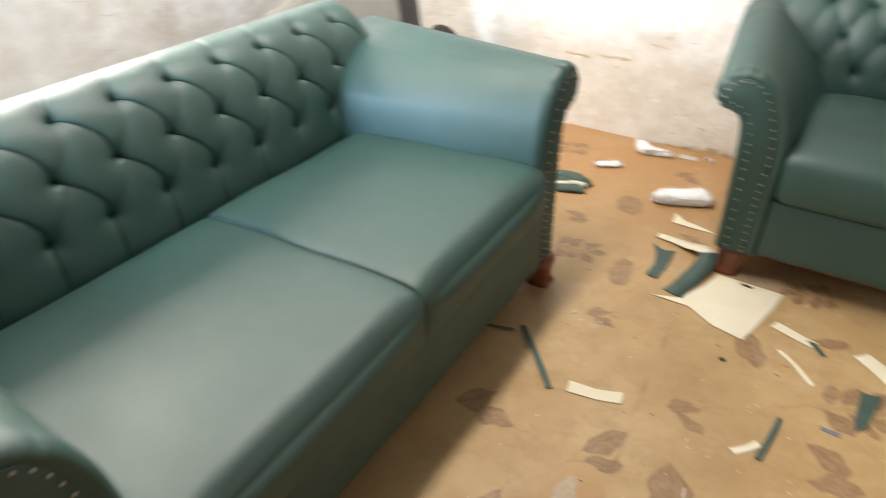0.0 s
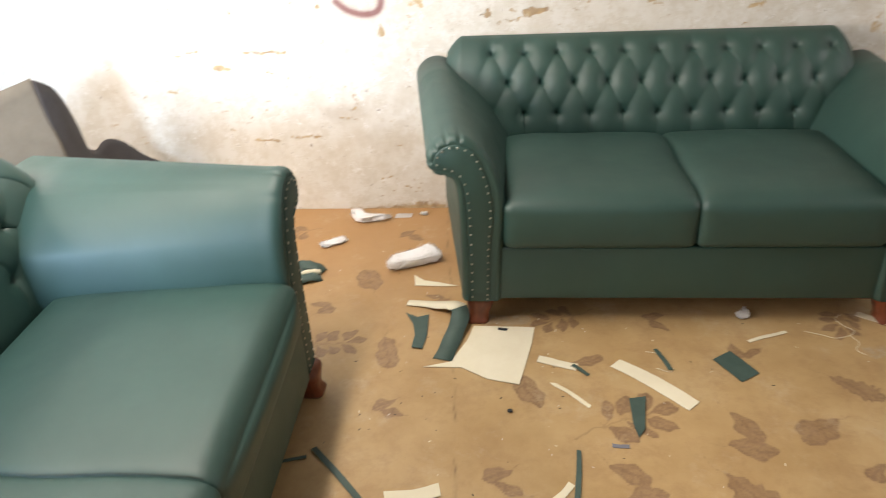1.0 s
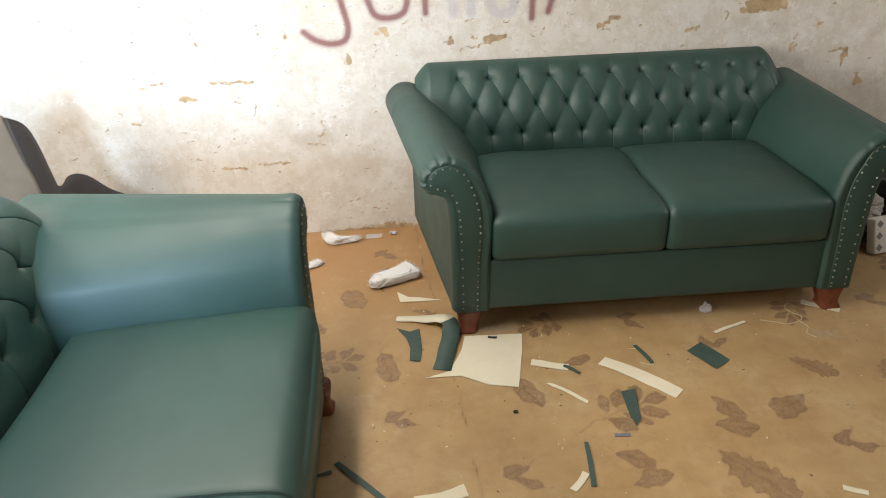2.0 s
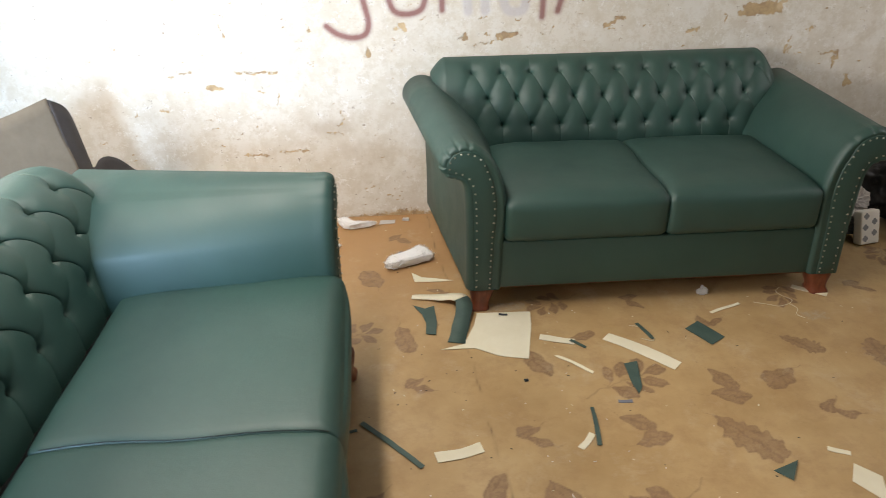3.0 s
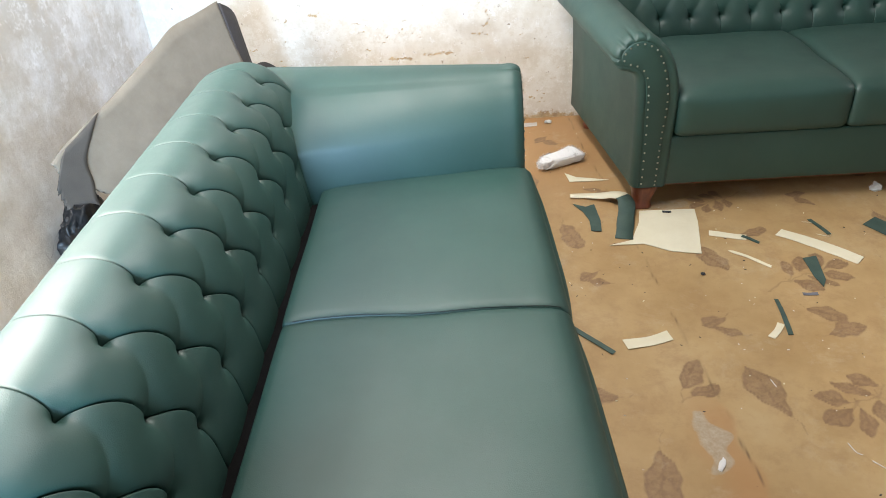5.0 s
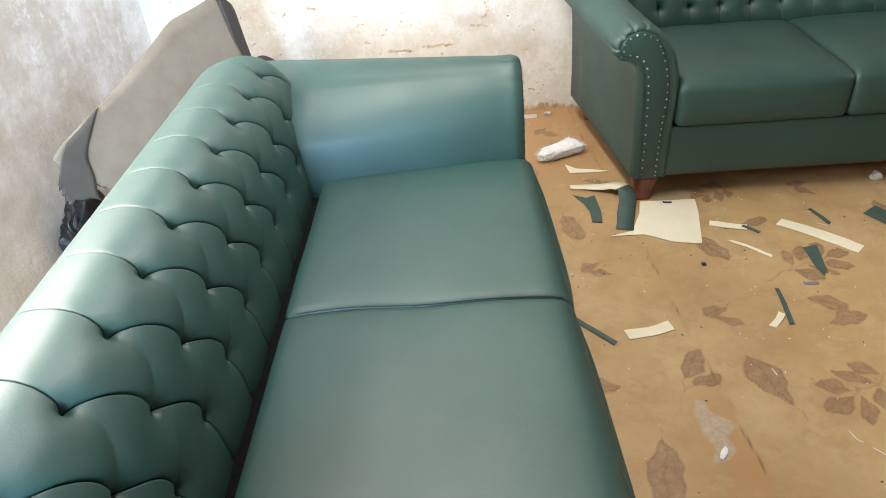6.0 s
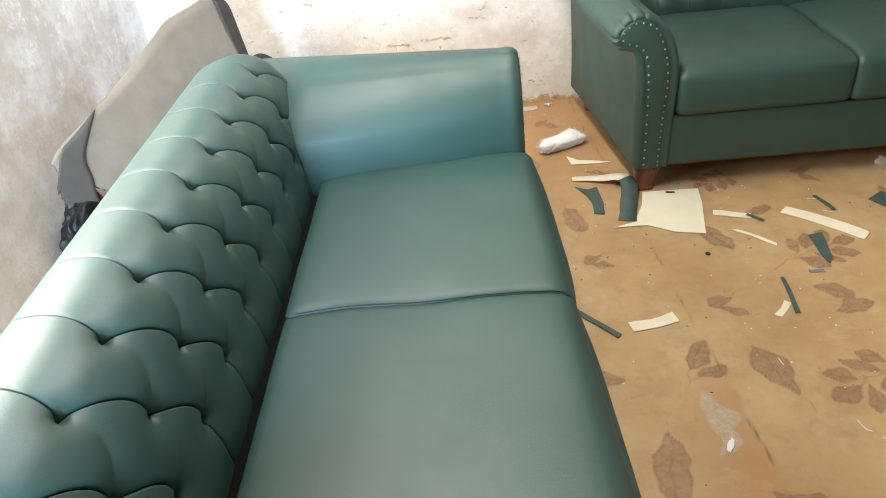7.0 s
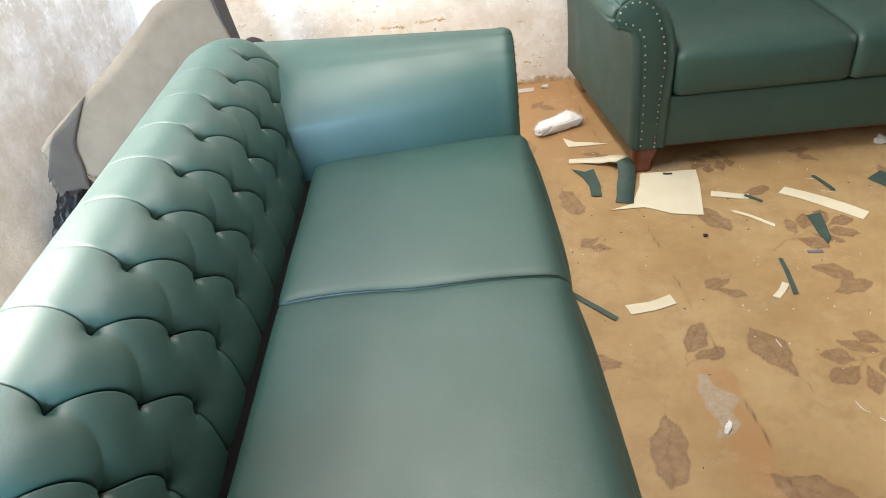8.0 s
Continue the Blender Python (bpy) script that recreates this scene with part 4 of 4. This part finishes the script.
def fluff(x, y, length, width, angle, label, bend=0.0, high=0.5, taper=0.25):
    """A torn wad of white stuffing with a fuzzy skin."""
    bm = bmesh.new()
    bmesh.ops.create_icosphere(bm, subdivisions=5, radius=1.0)
    shift = Vector((x * 7, y * 7, 0))
    for v in bm.verts:
        b = v.co.copy()
        c = Vector((b.x * length / width, b.y, b.z))
        k = 1 + 0.20 * noise.noise(c * 1.1 + shift) + 0.11 * noise.noise(c * 2.6 + shift) + 0.05 * noise.noise(c * 7 + shift) + 0.035 * noise.noise(c * 30 + shift)
        boxy = Vector([math.copysign(abs(q) ** p, q) for q, p in zip(b, (0.55, 0.6, 0.8))])
        half = width / 2 * (1 + taper * boxy.x)
        p = Vector((boxy.x * length / 2, boxy.y * half, boxy.z * width * 0.5 * high)) * k
        p.y += bend * length * (boxy.x * abs(boxy.x) + boxy.x ** 2) / 2
        v.co = p
    low = min(v.co.z for v in bm.verts)
    bmesh.ops.translate(bm, verts=bm.verts, vec=(0, 0, -low))
    # loose fibres standing off the wad
    r = random.Random(int(x * 1000) + 7)
    for v in r.sample(list(bm.verts), min(len(bm.verts), 4200)):
        out = v.co.normalized() + Vector((r.uniform(-1, 1), r.uniform(-1, 1), r.uniform(-0.3, 0.8)))
        p = v.co.copy()
        q = p + out.normalized() * r.uniform(0.004, 0.019) * (length / 0.2) ** 0.5
        q.z = max(q.z, 0.001)
        side = Vector((r.uniform(-1, 1), r.uniform(-1, 1), r.uniform(-1, 1))).normalized() * 0.0006
        bm.faces.new([bm.verts.new(k) for k in (p - side, p + side, q)])
    ob = new("stuffing", mesh_from("stuffing", bm, FLUFF))
    ob.matrix_world = pose(x, y, 0.001, 0, 0, angle)
    return tagged(ob, label, "stuffing", "stuffing pieces")


fluff(0.005, -0.375, 0.235, 0.098, 30, "long torn wad of white polyester stuffing")
fluff(-0.305, 0.035, 0.15, 0.06, -58, "bent white polyester stuffing against the wall foot", 0.75, 0.6)
fluff(-0.393, -0.20, 0.115, 0.052, 33, "small flat piece of white polyester stuffing", 0.0, 0.25, 0.1)
fluff(1.27, -0.774, 0.050, 0.034, 20, "tiny tuft of white stuffing", 0.5, 0.6)
fluff(0.0, 0.09, 0.03, 0.02, 0, "tiny crumb of white stuffing")


def curled_strip():
    """A strip whose end folds over, showing the green face."""
    root = thing("curled_leather_strip", pose(0, 0, 0.001), "curled leather strip, cream backing up, green end folded over", "leather scrap", "leather offcuts")
    line = smooth_line([(0.008, -0.690, 0.003), (0.075, -0.700, 0.005), (0.140, -0.722, 0.014), (0.190, -0.742, 0.028), (0.222, -0.785, 0.036), (0.222, -0.84, 0.028), (0.205, -0.91, 0.012), (0.187, -0.985, 0.004), (0.172, -1.045, 0.003)], 6)
    for name, mat, lo, hi in (("cream_side", CREAM, 0, 23), ("green_side", OFFCUT, 21, len(line))):
        rows = []
        for i in range(lo, hi):
            t = (line[min(i + 1, len(line) - 1)] - line[max(i - 1, 0)]).normalized()
            side = t.cross(Vector((0, 0, 1))).normalized() * (0.016 + 0.018 * min(1.0, i / 20) + 0.0012 * math.sin(0.7 * i))
            rows.append([tuple(line[i] - side), tuple(line[i] + side)])
        bm, _ = grid_bm(rows)
        bmesh.ops.recalc_face_normals(bm, faces=bm.faces)
        bmesh.ops.solidify(bm, geom=list(bm.faces), thickness=0.0014)
        low = min(v.co.z for v in bm.verts)
        bmesh.ops.translate(bm, verts=bm.verts, vec=(0, 0, max(0.0, 0.0005 - low)))
        part(name, bm, mat, root)


curled_strip()


def crumpled(name, m, size, mat, label, category, seed, rough=0.35, flat=0.0):
    """A crushed bag or paper."""
    bm = bmesh.new()
    bmesh.ops.create_icosphere(bm, subdivisions=5, radius=1.0)
    for v in bm.verts:
        c = v.co.copy()
        k = 1 + rough * noise.noise(c * 1.7 + Vector((seed, 0, 0))) + rough * 0.6 * abs(noise.noise(c * 4.3 + Vector((0, seed, 0)))) + rough * 0.3 * noise.noise(c * 9 + Vector((0, 0, seed)))
        v.co = Vector((c.x * size[0], c.y * size[1], c.z * size[2])) * k
    low = min(v.co.z for v in bm.verts) * (1 - flat)
    for v in bm.verts:
        v.co.z = max(v.co.z - low, 0.0)
    ob = new(name, mesh_from(name, bm, mat, mat == BLACK_PLASTIC))
    ob.matrix_world = m
    return tagged(ob, label, category)


crumpled("plastic_bag", pose(2.42, -0.13, 0, 0, 0, 20), (0.17, 0.15, 0.15), BLACK_PLASTIC, "crumpled black plastic bag on the floor", "bag", 3.0)
crumpled("plastic_bag", pose(-1.90, -1.10, 0, 0, 0, 0), (0.075, 0.13, 0.15), BLACK_PLASTIC, "crumpled black plastic bag behind the leaning carpet", "bag", 12.0)
crumpled("plastic_bag", pose(2.62, -0.30, 0, 0, 0, 70), (0.16, 0.10, 0.07), BLACK_PLASTIC, "flattened black plastic bag lying on rubbish", "bag", 8.0)
crumpled("crumpled_paper", pose(2.20, -0.22, 0, 0, 0, 0), (0.09, 0.08, 0.10), GREY_PAPER, "crumpled grey paper leaning on a black bag", "paper", 5.0, 0.5)
crumpled("crumpled_paper", pose(2.45, -0.40, 0, 0, 0, 40), (0.09, 0.06, 0.05), GREY_PAPER, "crushed pale grey paper on the floor", "paper", 11.0, 0.5)
crumpled("dark_rag", pose(2.13, -0.30, 0, 0, 0, 10), (0.08, 0.07, 0.05), DARK_SCRAP, "small dark rag beside the sofa", "rag", 2.0, 0.5)


def leather_clump():
    """A small heap of folded strips, green sides up, one pale edge showing."""
    root = thing("leather_clump", pose(-0.47, -0.47, 0.001), "small heap of folded green leather offcuts", "leather scrap", "leather offcuts")
    strips = (
        (OFFCUT, 0.034, [(-0.11, 0.045, 0.004), (-0.06, 0.058, 0.022), (0.0, 0.045, 0.036), (0.06, 0.022, 0.030), (0.085, 0.010, 0.006)]),
        (OFFCUT, 0.028, [(-0.10, 0.0, 0.003), (-0.05, 0.008, 0.016), (0.0, 0.016, 0.022), (0.05, 0.028, 0.012)]),
        (CREAM, 0.010, [(-0.085, -0.035, 0.004), (-0.02, -0.028, 0.020), (0.035, -0.012, 0.028), (0.08, 0.004, 0.022)]),
        (OFFCUT, 0.032, [(-0.085, -0.062, 0.003), (-0.02, -0.062, 0.018), (0.04, -0.045, 0.026), (0.085, -0.022, 0.008)]),
    )
    for mat, half, line in strips:
        pts = smooth_line(line, 6)
        rows = []
        for i, p in enumerate(pts):
            t = (pts[min(i + 1, len(pts) - 1)] - pts[max(i - 1, 0)]).normalized()
            side = t.cross(Vector((0, 0, 1))).normalized()
            rows.append([p + side * half * w + Vector((0, 0, max(-p.z, -0.016 * w * w + 0.004 * math.sin(7 * i + 5 * w)))) for w in (-1, -0.5, 0, 0.5, 1)])
        bm, _ = grid_bm(rows)
        bmesh.ops.recalc_face_normals(bm, faces=bm.faces)
        bmesh.ops.solidify(bm, geom=list(bm.faces), thickness=0.0016)
        low = min(v.co.z for v in bm.verts)
        bmesh.ops.translate(bm, verts=bm.verts, vec=(0, 0, -min(0.0, low)))
        part("folded_strip", bm, mat, root, "cream backing edge" if mat is CREAM else "")


leather_clump()



def packet():
    root = thing("tissue_packet", pose(2.235, -0.40, 0.004, -16, 0, 12), "cream packet printed with grey four-lobed motifs", "packet")
    part("wrapper", box_bm(-0.055, 0.055, -0.025, 0.025, 0.0, 0.165, 0.008), PATTERN, root)
    for k, (x, z) in enumerate(((-0.03, 0.03), (0.022, 0.055), (-0.03, 0.085), (0.022, 0.11), (-0.026, 0.14))):
        bm = bmesh.new()
        for dx, dz in ((0.008, 0), (-0.008, 0), (0, 0.008), (0, -0.008)):
            bmesh.ops.create_circle(bm, cap_ends=True, segments=12, radius=0.0085, matrix=pose(x + dx, -0.0256 - 0.0002 * (dx != 0), z + dz, 90))
        part("motif", bm, PRINT, root, "", False)


packet()


def bits(name, count, mat, label, category, size, seed):
    """Many tiny crumbs strewn over the lino."""
    r = random.Random(seed)
    bm = bmesh.new()
    for _ in range(count):
        x, y = r.uniform(-0.15, 2.0), r.uniform(-2.3, 0.1)
        if r.random() < 0.45:
            x, y = r.gauss(0.35, 0.35), r.gauss(-1.2, 0.45)
        if x < -0.18 and y < -1.1 or (0.2 < x < 1.9 and y > -0.78):
            continue
        a, w = size * r.uniform(0.5, 1.6), size * r.uniform(0.15, 0.5)
        m = pose(x, y, 0.0015, r.uniform(-20, 20), r.uniform(-20, 20), r.uniform(0, 360)) @ Matrix.Diagonal((a, w, 0.0015, 1))
        bmesh.ops.create_icosphere(bm, subdivisions=1, radius=1.0, matrix=m)
    ob = new(name, mesh_from(name, bm, mat, False))
    return tagged(ob, label, category, kind="stuff")


bits("pale_crumbs", 70, CREAM, "tiny pale crumbs strewn on the lino", "crumbs", 0.0045, 4)
bits("dark_crumbs", 70, DARK_SCRAP, "tiny dark crumbs strewn on the lino", "crumbs", 0.0045, 9)
bits("fibre_crumbs", 50, FLUFF, "tiny white fibre crumbs on the lino", "crumbs", 0.003, 14)


def thread(points, label, mat=CREAM, radius=0.0011):
    cu = bpy.data.curves.new("thread", "CURVE")
    cu.dimensions, cu.bevel_depth, cu.bevel_resolution = "3D", radius, 2
    sp = cu.splines.new("POLY")
    line = smooth_line([(x, y, 0.003) for x, y in points], 6)
    sp.points.add(len(line) - 1)
    for p, q in zip(sp.points, line):
        p.co = (*q, 1)
    cu.materials.append(mat)
    return tagged(new("thread", cu), label, "thread", "loose threads")


thread([(1.455, -0.865), (1.511, -0.888), (1.547, -0.905), (1.602, -0.888), (1.625, -0.86), (1.602, -0.829), (1.590, -0.79), (1.619, -0.76)], "tangled pale sewing thread on the lino")
thread([(1.60, -0.89), (1.615, -0.93), (1.59, -0.97), (1.61, -1.0)], "loose end of pale sewing thread")
thread([(0.565, -2.09), (0.572, -2.12), (0.585, -2.13)], "short white thread on the lino", FLUFF)
thread([(0.60, -2.15), (0.635, -2.19)], "short white thread on the lino", FLUFF)
thread([(0.88, -0.99), (0.915, -1.0), (0.925, -1.03)], "short curved pale thread", CREAM)
thread([(0.90, -1.08), (0.94, -1.10), (0.955, -1.08)], "short curved pale thread", CREAM)
thread([(0.45, -1.84), (0.455, -1.87)], "short white thread on a printed leaf", FLUFF)


scrap("paper_label", [(-0.14, 0.05), (-0.06, 0.06), (-0.055, 0.10), (-0.135, 0.095)], Z, GREY_PAPER, "small crumpled printed label at the wall foot", "paper")
scrap("lint", strip(0.705, -1.44, 0.755, -1.445, 0.014), Z, BLUE, "small wad of blue-grey lint on the lino", "lint")
scrap("lint", strip(-0.06, -0.30, -0.02, -0.275, 0.03), Z, BLUE, "small wad of blue-grey lint on the lino", "lint")
scrap("leather_offcut", strip(0.365, -0.862, 0.40, -0.868, 0.012), Z + 0.004, DARK_SCRAP, "tiny dark scrap on the cream sheet", "leather scrap", group="leather offcuts")
crumpled("pebble", pose(0.405, -1.30, 0), (0.008, 0.006, 0.004), DARK_SCRAP, "dark crumb of dirt on the lino", "crumb", 1.0)
crumpled("filler_dab", pose(0.212, -2.145, 0.001, 0, 0, 60), (0.018, 0.007, 0.002), FLUFF, "white dab of dried filler on the lino", "filler", 4.0, 0.6)
